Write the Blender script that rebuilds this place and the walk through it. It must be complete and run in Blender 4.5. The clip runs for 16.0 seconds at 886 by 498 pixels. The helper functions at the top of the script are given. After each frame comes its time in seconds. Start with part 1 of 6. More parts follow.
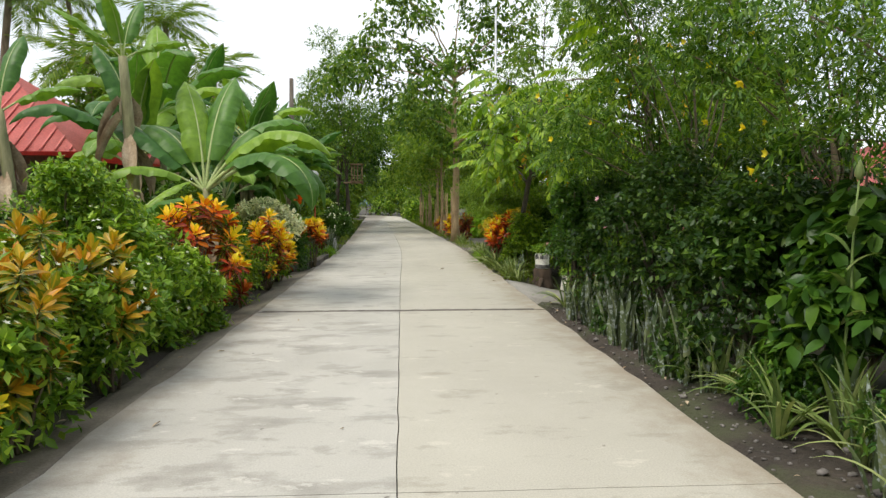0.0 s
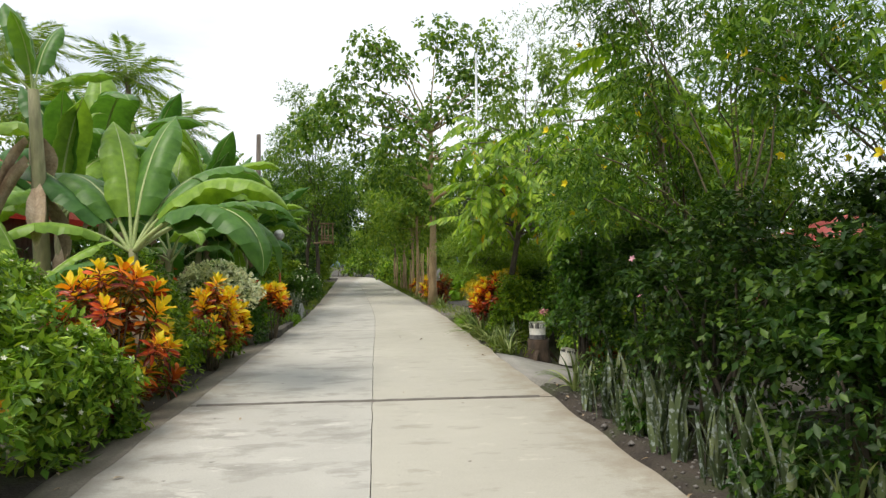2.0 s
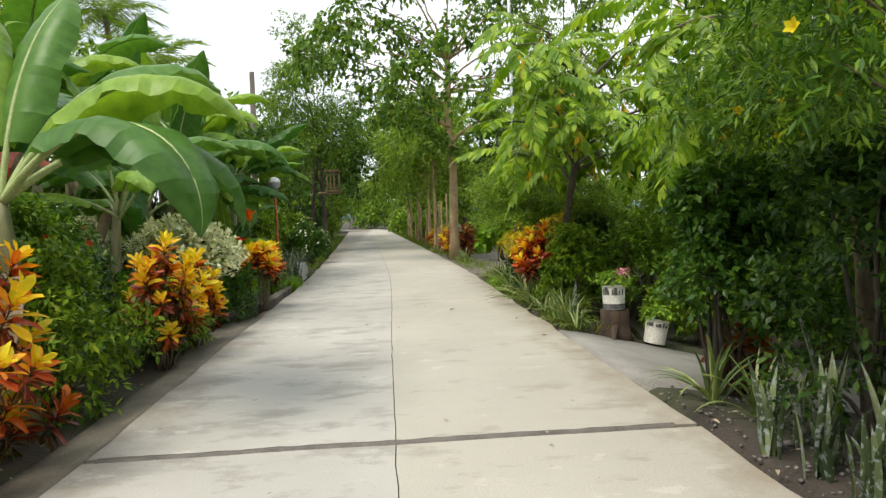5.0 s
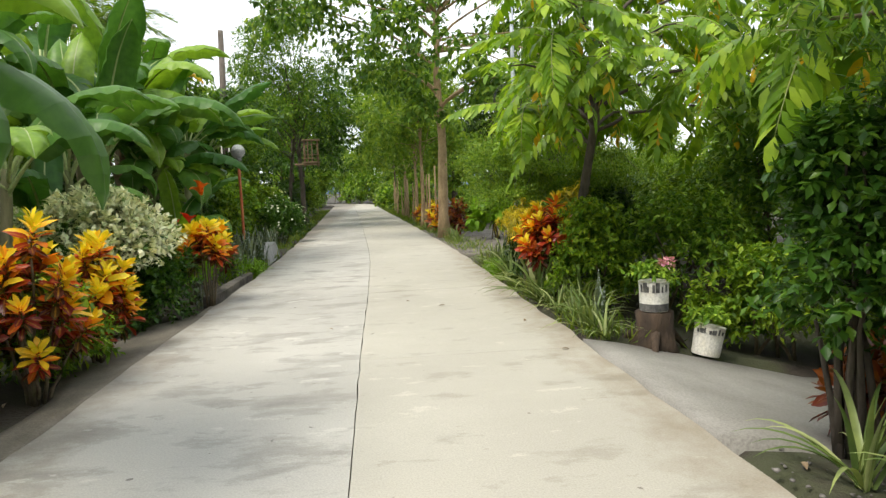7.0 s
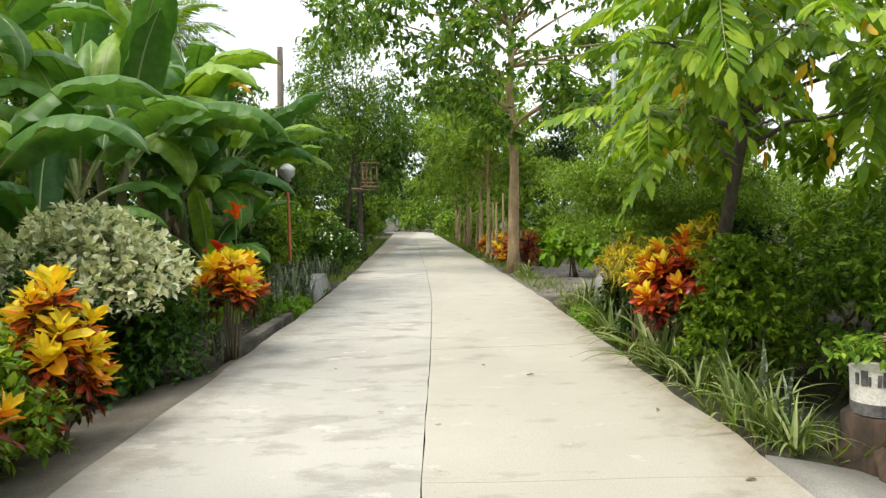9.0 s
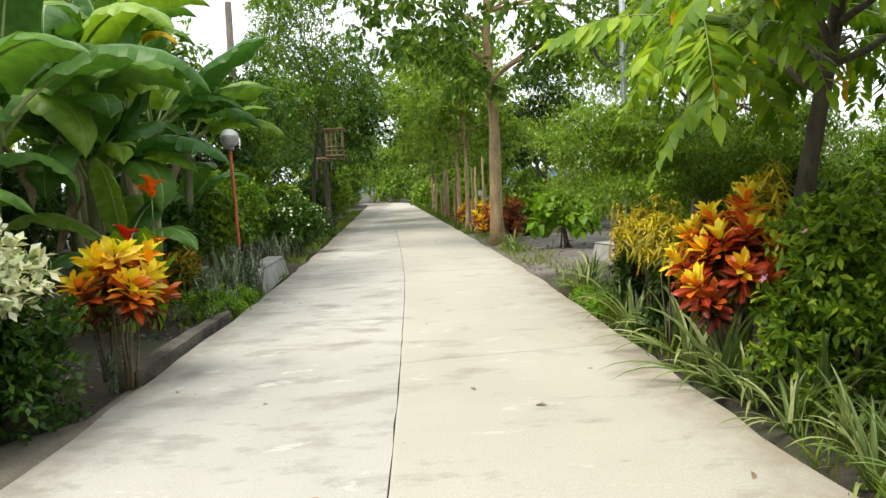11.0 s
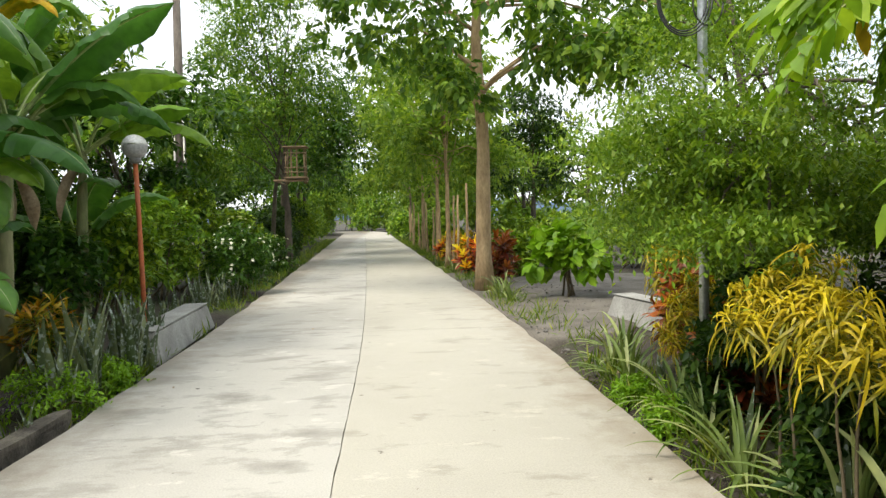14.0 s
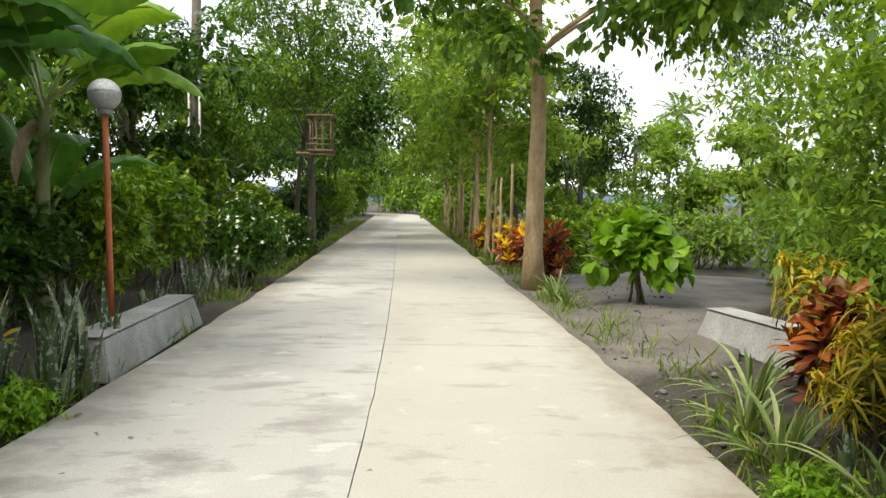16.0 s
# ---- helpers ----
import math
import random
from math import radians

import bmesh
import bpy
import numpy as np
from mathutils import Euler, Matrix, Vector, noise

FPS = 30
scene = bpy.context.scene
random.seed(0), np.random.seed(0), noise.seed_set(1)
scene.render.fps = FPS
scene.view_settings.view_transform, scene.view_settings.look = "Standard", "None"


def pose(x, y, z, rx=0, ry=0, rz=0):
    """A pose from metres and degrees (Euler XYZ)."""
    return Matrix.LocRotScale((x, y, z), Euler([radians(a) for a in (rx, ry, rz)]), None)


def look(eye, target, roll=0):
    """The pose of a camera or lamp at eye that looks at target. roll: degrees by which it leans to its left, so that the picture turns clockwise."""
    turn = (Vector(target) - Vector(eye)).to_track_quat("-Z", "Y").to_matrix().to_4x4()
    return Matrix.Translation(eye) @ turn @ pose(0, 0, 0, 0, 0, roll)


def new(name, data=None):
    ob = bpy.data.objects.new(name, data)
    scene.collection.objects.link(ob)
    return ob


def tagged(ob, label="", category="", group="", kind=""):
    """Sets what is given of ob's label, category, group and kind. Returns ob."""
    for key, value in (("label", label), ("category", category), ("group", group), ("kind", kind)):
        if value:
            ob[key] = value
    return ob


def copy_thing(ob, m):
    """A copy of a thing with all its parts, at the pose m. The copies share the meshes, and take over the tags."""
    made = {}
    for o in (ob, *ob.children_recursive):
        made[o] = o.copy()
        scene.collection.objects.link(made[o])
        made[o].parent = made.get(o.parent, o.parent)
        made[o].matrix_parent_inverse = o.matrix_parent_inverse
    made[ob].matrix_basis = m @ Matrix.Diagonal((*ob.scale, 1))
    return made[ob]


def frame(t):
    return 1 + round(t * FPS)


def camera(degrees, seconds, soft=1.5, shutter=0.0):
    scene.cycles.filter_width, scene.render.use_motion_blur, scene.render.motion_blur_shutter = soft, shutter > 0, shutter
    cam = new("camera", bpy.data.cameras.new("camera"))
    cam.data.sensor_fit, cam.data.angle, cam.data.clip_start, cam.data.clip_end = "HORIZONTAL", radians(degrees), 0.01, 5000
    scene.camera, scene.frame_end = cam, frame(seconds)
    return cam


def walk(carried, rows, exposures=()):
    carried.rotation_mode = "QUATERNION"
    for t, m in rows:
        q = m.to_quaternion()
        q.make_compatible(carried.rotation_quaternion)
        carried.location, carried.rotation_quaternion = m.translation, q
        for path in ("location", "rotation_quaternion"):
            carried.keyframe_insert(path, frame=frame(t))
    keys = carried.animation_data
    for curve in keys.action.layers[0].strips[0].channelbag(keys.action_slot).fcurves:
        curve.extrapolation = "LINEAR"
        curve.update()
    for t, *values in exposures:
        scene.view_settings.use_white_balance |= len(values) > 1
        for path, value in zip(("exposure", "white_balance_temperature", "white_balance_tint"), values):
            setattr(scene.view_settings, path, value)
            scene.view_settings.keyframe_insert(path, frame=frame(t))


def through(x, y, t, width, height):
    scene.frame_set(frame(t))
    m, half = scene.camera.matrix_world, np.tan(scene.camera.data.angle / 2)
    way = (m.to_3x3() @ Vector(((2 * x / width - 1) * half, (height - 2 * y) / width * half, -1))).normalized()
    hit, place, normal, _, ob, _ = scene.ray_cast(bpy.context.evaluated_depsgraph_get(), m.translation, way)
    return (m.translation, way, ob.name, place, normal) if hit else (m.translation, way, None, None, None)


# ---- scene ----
cam = camera(64.9, 16.0, soft=1.4)
METRES, EYE, TILT, LEAN, TURN = 16.8, 1.5, -3.7, 0.0, -3.4
ROWS = [
    (0.0, 0.0, 0.0, 0.0, 0.0, 0.0, -0.0),
    (0.5, -0.0008, 0.0252, 0.0013, -0.39, -0.42, 0.98),
    (1.0, -0.0038, 0.0511, 0.0025, -3.1, -2.32, 1.98),
    (1.5, -0.0038, 0.0805, 0.0059, 0.21, 0.93, -1.51),
    (2.0, -0.0062, 0.1115, 0.0086, -2.14, 4.94, 0.58),
    (2.5, -0.0083, 0.1407, 0.0077, 1.28, 2.26, 0.64),
    (3.0, -0.0091, 0.1758, 0.0108, 0.2, 1.47, 0.83),
    (3.5, -0.0118, 0.209, 0.0132, -4.66, -0.02, 1.75),
    (4.0, -0.0156, 0.2414, 0.0162, 0.04, 1.18, 0.32),
    (4.5, -0.0192, 0.2749, 0.018, -0.58, 1.13, 1.66),
    (7.0, -0.0166, 0.4384, 0.0263, -2.03, -1.29, 2.1),
    (7.5, -0.0173, 0.4701, 0.0283, 0.49, -1.34, 0.38),
    (8.0, -0.0221, 0.5024, 0.0306, -2.33, -2.32, 1.1),
    (8.5, -0.0253, 0.5367, 0.0334, -0.64, 1.2, -1.2),
    (9.0, -0.0305, 0.5689, 0.0345, 2.71, 1.21, 0.5),
    (11.5, -0.0309, 0.7155, 0.043, 0.48, -1.7, 3.41),
    (12.0, -0.0297, 0.7426, 0.045, 0.52, 3.04, 4.01),
    (12.5, -0.0271, 0.7753, 0.0467, 0.17, 0.78, 1.23),
    (13.0, -0.0297, 0.8059, 0.0499, -1.78, 0.46, 3.51),
    (13.5, -0.0294, 0.8352, 0.0522, 1.87, 0.11, 0.35),
    (14.0, -0.0301, 0.8676, 0.0545, -0.81, 0.95, 1.49),
    (14.5, -0.0305, 0.8963, 0.0566, 0.68, 5.37, 0.31),
    (15.0, -0.0338, 0.9302, 0.0569, -0.54, -1.12, 0.9),
    (15.5, -0.0368, 0.9613, 0.0596, -0.07, 0.93, 2.34),
    (16.0, -0.0383, 0.9935, 0.0608, 1.8, -0.3, -1.05),
]
walk(cam, [(t, pose(0, 0, EYE, TILT, LEAN, TURN) @ pose(METRES * x, METRES * y, METRES * z, 90 + pitch, roll, yaw)) for t, x, y, z, yaw, pitch, roll in ROWS],
     exposures=[(0.0, 0.24), (4.5, 0.36), (8.0, 0.63), (12.5, 0.75), (16.0, 0.74)])

# ---- world, sun, exposure ----
world = bpy.data.worlds.new("sky")
scene.world = world
world.use_nodes = True
wn, wl = world.node_tree.nodes, world.node_tree.links
SUN_EL, SUN_AZ = 60.0, -125.0
sky = wn.new("ShaderNodeTexSky")
sky.sky_type = "NISHITA"
sky.sun_disc = False
sky.sun_elevation, sky.sun_rotation = radians(SUN_EL), radians(SUN_AZ)
wc = wn.new("ShaderNodeTexCoord")
wmap = wn.new("ShaderNodeMapping")
wmap.inputs["Scale"].default_value = (1.0, 1.0, 3.2)
wnoise = wn.new("ShaderNodeTexNoise")
wnoise.inputs["Scale"].default_value, wnoise.inputs["Detail"].default_value = 2.2, 6.0
wramp = wn.new("ShaderNodeValToRGB")
wramp.color_ramp.elements[0].position, wramp.color_ramp.elements[0].color = 0.30, (0.45, 0.45, 0.45, 1)
wramp.color_ramp.elements[1].position, wramp.color_ramp.elements[1].color = 0.55, (1, 1, 1, 1)
wmix = wn.new("ShaderNodeMix")
wmix.data_type = "RGBA"
wl.new(wc.outputs["Generated"], wmap.inputs["Vector"])
wl.new(wmap.outputs["Vector"], wnoise.inputs["Vector"])
wl.new(wnoise.outputs["Fac"], wramp.inputs["Fac"])
wl.new(wramp.outputs["Color"], wmix.inputs["Factor"])
wl.new(sky.outputs["Color"], wmix.inputs["A"])
wmix.inputs["B"].default_value = (8.4, 8.7, 9.1, 1)   # bright cloud
wl.new(wmix.outputs["Result"], wn["Background"].inputs["Color"])
wn["Background"].inputs["Strength"].default_value = 0.12

sun = new("sun", bpy.data.lights.new("sun", "SUN"))
sun.data.energy, sun.data.angle, sun.data.color = 2.7, radians(28), (1.0, 0.93, 0.82)
sun.matrix_world = look((0, 0, 30), Vector((0, 0, 30)) + Vector((math.sin(radians(SUN_AZ)) * -math.cos(radians(SUN_EL)), -math.cos(radians(SUN_AZ)) * math.cos(radians(SUN_EL)), -math.sin(radians(SUN_EL)))))

# ---- materials ----
def nodes_of(name):
    m = bpy.data.materials.new(name)
    m.use_nodes = True
    nt = m.node_tree
    return m, nt.nodes, nt.links, nt.nodes["Principled BSDF"]


def ramp(n, stops):
    r = n.new("ShaderNodeValToRGB")
    e = r.color_ramp.elements
    while len(e) < len(stops):
        e.new(0.5)
    for k, (p, c) in zip(e, stops):
        k.position, k.color = p, (*c, 1)
    return r


def tex(n, l, scale, detail=5.0, stretch=(1, 1, 1), local=False, rough=0.55):
    mp = n.new("ShaderNodeMapping")
    mp.inputs["Scale"].default_value = stretch
    if local:
        l.new(n.new("ShaderNodeTexCoord").outputs["Object"], mp.inputs["Vector"])
    else:
        l.new(n.new("ShaderNodeNewGeometry").outputs["Position"], mp.inputs["Vector"])
    t = n.new("ShaderNodeTexNoise")
    t.inputs["Scale"].default_value, t.inputs["Detail"].default_value, t.inputs["Roughness"].default_value = scale, detail, rough
    l.new(mp.outputs["Vector"], t.inputs["Vector"])
    return t


def mixed(n, l, fac, a, b, mode="MIX"):
    m = n.new("ShaderNodeMix")
    m.data_type, m.blend_type = "RGBA", mode
    for key, v in (("Factor", fac), ("A", a), ("B", b)):
        if isinstance(v, (tuple, float)):
            m.inputs[key].default_value = (*v, 1) if isinstance(v, tuple) else v
        else:
            l.new(v, m.inputs[key])
    return m.outputs["Result"]


def bumped(n, l, b, height, strength, dist=0.01):
    bp = n.new("ShaderNodeBump")
    bp.inputs["Strength"].default_value, bp.inputs["Distance"].default_value = strength, dist
    l.new(height, bp.inputs["Height"])
    l.new(bp.outputs["Normal"], b.inputs["Normal"])


def surface(name, c1, c2, scale=3.0, fine=40.0, rough=0.8, bump=0.3, stretch=(1, 1, 1), metal=0.0, local=False, dist=0.01):
    """A two-scale mottled surface."""
    m, n, l, b = nodes_of(name)
    big, small = tex(n, l, scale, 6, stretch, local), tex(n, l, fine, 4, stretch, local)
    r = ramp(n, [(0.32, c1), (0.68, c2)])
    l.new(big.outputs["Fac"], r.inputs["Fac"])
    g = ramp(n, [(0.3, (0.72, 0.72, 0.72)), (0.7, (1.12, 1.12, 1.12))])
    l.new(small.outputs["Fac"], g.inputs["Fac"])
    l.new(mixed(n, l, 1.0, r.outputs["Color"], g.outputs["Color"], "MULTIPLY"), b.inputs["Base Color"])
    b.inputs["Roughness"].default_value, b.inputs["Metallic"].default_value = rough, metal
    bumped(n, l, b, small.outputs["Fac"], bump, dist)
    return m


def leafy(name, stops, gloss=0.42, through=0.3, per_object=False, aged=False, spots=None, veins=0.5):
    """Leaves: colour differs leaf by leaf, light comes through."""
    m, n, l, b = nodes_of(name)
    r = ramp(n, [(p, (c[0], c[1], c[2] * 0.55)) for p, c in stops])
    if aged:
        a = n.new("ShaderNodeAttribute")
        a.attribute_name = "age"
        ad = n.new("ShaderNodeMath")
        ad.operation = "MULTIPLY_ADD"
        l.new(n.new("ShaderNodeNewGeometry").outputs["Random Per Island"], ad.inputs[0])
        ad.inputs[1].default_value = 0.26
        l.new(a.outputs["Fac"], ad.inputs[2])
        sh = n.new("ShaderNodeMath")
        sh.operation = "MULTIPLY_ADD"
        l.new(n.new("ShaderNodeObjectInfo").outputs["Random"], sh.inputs[0])
        sh.inputs[1].default_value = 0.26
        l.new(ad.outputs[0], sh.inputs[2])
        of = n.new("ShaderNodeMath")
        of.operation = "SUBTRACT"
        l.new(sh.outputs[0], of.inputs[0])
        of.inputs[1].default_value = 0.28
        l.new(of.outputs[0], r.inputs["Fac"])
    elif per_object:
        l.new(n.new("ShaderNodeObjectInfo").outputs["Random"], r.inputs["Fac"])
    else:
        l.new(n.new("ShaderNodeNewGeometry").outputs["Random Per Island"], r.inputs["Fac"])
    t = tex(n, l, 9.0, 3)
    g = ramp(n, [(0.3, (0.7, 0.74, 0.7)), (0.7, (1.15, 1.1, 1.0))])
    l.new(t.outputs["Fac"], g.inputs["Fac"])
    col = mixed(n, l, 1.0, r.outputs["Color"], g.outputs["Color"], "MULTIPLY")
    if aged:
        vein = n.new("ShaderNodeAttribute")
        vein.attribute_name = "rib"
        vr = ramp(n, [(0.72, (0, 0, 0)), (0.95, (veins, veins, veins))])
        l.new(vein.outputs["Fac"], vr.inputs["Fac"])
        col = mixed(n, l, vr.outputs["Color"], col, (0.80, 0.42, 0.03))
        speck = tex(n, l, 55.0, 2)
        kr = ramp(n, [(0.60, (0, 0, 0)), (0.68, (0.7 * veins, 0.7 * veins, 0.7 * veins))])
        l.new(speck.outputs["Fac"], kr.inputs["Fac"])
        col = mixed(n, l, kr.outputs["Color"], col, (0.70, 0.34, 0.03))
    if spots:
        s = tex(n, l, spots[1], 2)
        sr = ramp(n, [(spots[2], (0, 0, 0)), (spots[2] + 0.06, (1, 1, 1))])
        l.new(s.outputs["Fac"], sr.inputs["Fac"])
        col = mixed(n, l, sr.outputs["Color"], col, spots[0])
    l.new(col, b.inputs["Base Color"])
    b.inputs["Roughness"].default_value = gloss
    b.inputs["Specular IOR Level"].default_value = 0.28
    tr = n.new("ShaderNodeBsdfTranslucent")
    l.new(mixed(n, l, 1.0, col, (1.25, 1.3, 0.55), "MULTIPLY"), tr.inputs["Color"])
    mx = n.new("ShaderNodeMixShader")
    mx.inputs["Fac"].default_value = through
    l.new(b.outputs["BSDF"], mx.inputs[1])
    l.new(tr.outputs["BSDF"], mx.inputs[2])
    l.new(mx.outputs["Shader"], n["Material Output"].inputs["Surface"])
    return m


def road_concrete(name, base, stain, pale, amount, soiled):
    """Broom-worn concrete: crisp-edged water stains, cloudy patches, grit and a soiled verge."""
    m, n, l, b = nodes_of(name)
    smear = tex(n, l, 1.9, 10, (0.7, 1.35, 1), rough=0.66)
    patch = tex(n, l, 0.42, 5, (1, 0.8, 1))
    grain = tex(n, l, 90.0, 3)
    pr = ramp(n, [(0.35, base), (0.65, pale)])
    l.new(patch.outputs["Fac"], pr.inputs["Fac"])
    sr = ramp(n, [(amount, (0, 0, 0)), (amount + 0.05, (0.45, 0.45, 0.45)), (amount + 0.17, (1, 1, 1))])
    l.new(smear.outputs["Fac"], sr.inputs["Fac"])
    col = mixed(n, l, sr.outputs["Color"], pr.outputs["Color"], tuple(0.28 * q + 0.72 * w for q, w in zip(base, stain)))
    blot = tex(n, l, 1.7, 8, (0.8, 1.3, 1), rough=0.66)
    br = ramp(n, [(soiled, (0, 0, 0)), (soiled + 0.02, (0.3, 0.3, 0.3)), (soiled + 0.16, (0.7, 0.7, 0.7))])
    l.new(blot.outputs["Fac"], br.inputs["Fac"])
    col = mixed(n, l, br.outputs["Color"], col, stain)
    # washed-out pale flakes
    flake = tex(n, l, 2.6, 9, (0.7, 1.4, 1), rough=0.7)
    fr = ramp(n, [(0.60, (0, 0, 0)), (0.63, (0.6, 0.6, 0.6))])
    l.new(flake.outputs["Fac"], fr.inputs["Fac"])
    col = mixed(n, l, fr.outputs["Color"], col, tuple(min(0.62, c * 1.18) for c in pale))
    # mud trodden in from the verges
    sep = n.new("ShaderNodeSeparateXYZ")
    l.new(n.new("ShaderNodeNewGeometry").outputs["Position"], sep.inputs["Vector"])
    away = n.new("ShaderNodeMath")
    away.operation = "ABSOLUTE"
    l.new(sep.outputs["X"], away.inputs[0])
    rag = n.new("ShaderNodeMath")
    rag.operation = "MULTIPLY_ADD"
    ragged = tex(n, l, 2.6, 8, (1, 0.8, 1), rough=0.68)
    l.new(ragged.outputs["Fac"], rag.inputs[0])
    rag.inputs[1].default_value = 1.5
    l.new(away.outputs[0], rag.inputs[2])
    er = ramp(n, [(0.0, (0, 0, 0)), (1.0, (0.65, 0.65, 0.65))])
    mr = n.new("ShaderNodeMapRange")
    mr.inputs["From Min"].default_value, mr.inputs["From Max"].default_value = 2.36, 2.85
    l.new(rag.outputs[0], mr.inputs["Value"])
    l.new(mr.outputs["Result"], er.inputs["Fac"])
    col = mixed(n, l, er.outputs["Color"], col, tuple(c * f for c, f in zip(stain, (1.0, 0.9, 0.78))))
    gr = ramp(n, [(0.3, (0.86, 0.86, 0.86)), (0.7, (1.08, 1.08, 1.08))])
    l.new(grain.outputs["Fac"], gr.inputs["Fac"])
    col = mixed(n, l, 1.0, col, gr.outputs["Color"], "MULTIPLY")
    spot = tex(n, l, 9.0, 2)
    sp = ramp(n, [(0.73, (0, 0, 0)), (0.76, (0.8, 0.8, 0.8))])
    l.new(spot.outputs["Fac"], sp.inputs["Fac"])
    col = mixed(n, l, sp.outputs["Color"], col, tuple(c * 0.55 for c in stain))
    l.new(col, b.inputs["Base Color"])
    rr = ramp(n, [(0.35, (0.85, 0.85, 0.85)), (0.65, (0.6, 0.6, 0.6))])
    l.new(smear.outputs["Fac"], rr.inputs["Fac"])
    l.new(rr.outputs["Color"], b.inputs["Roughness"])
    bumped(n, l, b, mixed(n, l, 0.5, smear.outputs["Fac"], grain.outputs["Fac"]), 0.35, 0.008)
    return m


SLAB = road_concrete("slab_concrete", (0.38, 0.366, 0.325), (0.222, 0.207, 0.178), (0.47, 0.453, 0.405), 0.51, 0.60)
SLAB_WARM = road_concrete("warm_slab_concrete", (0.392, 0.37, 0.312), (0.24, 0.212, 0.165), (0.45, 0.427, 0.36), 0.56, 0.63)
APRON = surface("apron_concrete", (0.23, 0.22, 0.195), (0.32, 0.305, 0.275), 1.6, 60, 0.85, 0.3)
GUTTER = surface("gutter_concrete", (0.13, 0.11, 0.08), (0.24, 0.21, 0.16), 2.2, 50, 0.8, 0.4)
KERB_CONCRETE = surface("kerb_concrete", (0.05, 0.042, 0.033), (0.17, 0.15, 0.12), 5, 40, 0.92, 0.6)
BLOCK = surface("weathered_concrete", (0.24, 0.235, 0.215), (0.42, 0.415, 0.385), 2.5, 45, 0.88, 0.35)
TAR = surface("tar_filler", (0.10, 0.09, 0.075), (0.17, 0.15, 0.13), 6, 60, 0.7, 0.4)
SOIL = surface("soil", (0.032, 0.025, 0.019), (0.075, 0.06, 0.045), 1.3, 28, 0.95, 0.9, dist=0.03)
DIRT = surface("dry_dirt", (0.11, 0.096, 0.078), (0.20, 0.18, 0.15), 1.8, 35, 0.95, 0.7, dist=0.02)
sn, sl = SOIL.node_tree.nodes, SOIL.node_tree.links
sb = sn["Principled BSDF"]
weed_noise = tex(sn, sl, 0.8, 8)
weed_ramp = ramp(sn, [(0.48, (0, 0, 0)), (0.58, (1, 1, 1))])
sl.new(weed_noise.outputs["Fac"], weed_ramp.inputs["Fac"])
soil_colour = sb.inputs["Base Color"].links[0].from_socket
sl.new(mixed(sn, sl, weed_ramp.outputs["Color"], soil_colour, (0.055, 0.06, 0.028)), sb.inputs["Base Color"])
STONE = surface("stone", (0.09, 0.082, 0.074), (0.24, 0.22, 0.20), 5, 40, 0.9, 0.4)
BARK = surface("grey_bark", (0.13, 0.095, 0.06), (0.30, 0.23, 0.155), 5, 30, 0.9, 0.9, (1, 1, 0.35), dist=0.02)
BARK_TAN = surface("tan_bark", (0.28, 0.19, 0.10), (0.50, 0.36, 0.20), 4, 26, 0.9, 0.9, (1, 1, 0.4), dist=0.02)
BARK_DARK = surface("dark_bark", (0.05, 0.04, 0.03), (0.12, 0.095, 0.07), 6, 30, 0.92, 0.8, (1, 1, 0.4), dist=0.02)
STUMP_WOOD = surface("rotting_wood", (0.022, 0.016, 0.011), (0.085, 0.055, 0.034), 6, 30, 0.92, 0.9, (1, 1, 0.3), dist=0.02)
TWIG = surface("twig", (0.09, 0.07, 0.04), (0.18, 0.14, 0.08), 9, 40, 0.85, 0.4)
GREEN_STEM = surface("green_stem", (0.10, 0.17, 0.04), (0.20, 0.27, 0.07), 8, 40, 0.55, 0.2)
RACHIS = surface("rachis", (0.22, 0.26, 0.07), (0.32, 0.34, 0.12), 8, 40, 0.55, 0.2)
PSEUDOSTEM = surface("banana_stem", (0.13, 0.16, 0.05), (0.34, 0.30, 0.17), 3, 22, 0.7, 0.5, (1, 1, 0.25))
DRY_LEAF = surface("dry_leaf", (0.26, 0.18, 0.10), (0.50, 0.40, 0.28), 5, 30, 0.9, 0.6)
WHITE_PAINT = surface("chalky_paint", (0.70, 0.67, 0.57), (0.84, 0.82, 0.76), 7, 50, 0.75, 0.2)
GREY_PAINT = surface("worn_dark_paint", (0.06, 0.06, 0.06), (0.20, 0.19, 0.18), 14, 60, 0.8, 0.3)
ORANGE_PAINT = surface("orange_paint", (0.36, 0.085, 0.028), (0.50, 0.13, 0.04), 6, 60, 0.5, 0.15)
GREY_PLASTIC = surface("grey_collar", (0.15, 0.15, 0.15), (0.24, 0.24, 0.24), 8, 60, 0.5, 0.1)
GALVANISED = surface("galvanised_steel", (0.40, 0.42, 0.44), (0.58, 0.60, 0.62), 5, 50, 0.45, 0.1, metal=0.7)
CABLE = surface("black_cable", (0.02, 0.02, 0.02), (0.05, 0.05, 0.05), 8, 60, 0.5, 0.1)
RED_ROOF = surface("red_roof_paint", (0.58, 0.12, 0.10), (0.70, 0.20, 0.17), 1.2, 30, 0.5, 0.15)
WALL_PAINT = surface("house_plaster", (0.42, 0.41, 0.38), (0.56, 0.55, 0.51), 1.2, 40, 0.9, 0.2)
TIMBER = surface("weathered_timber", (0.15, 0.10, 0.055), (0.29, 0.20, 0.115), 6, 35, 0.85, 0.5, (1, 1, 0.3))
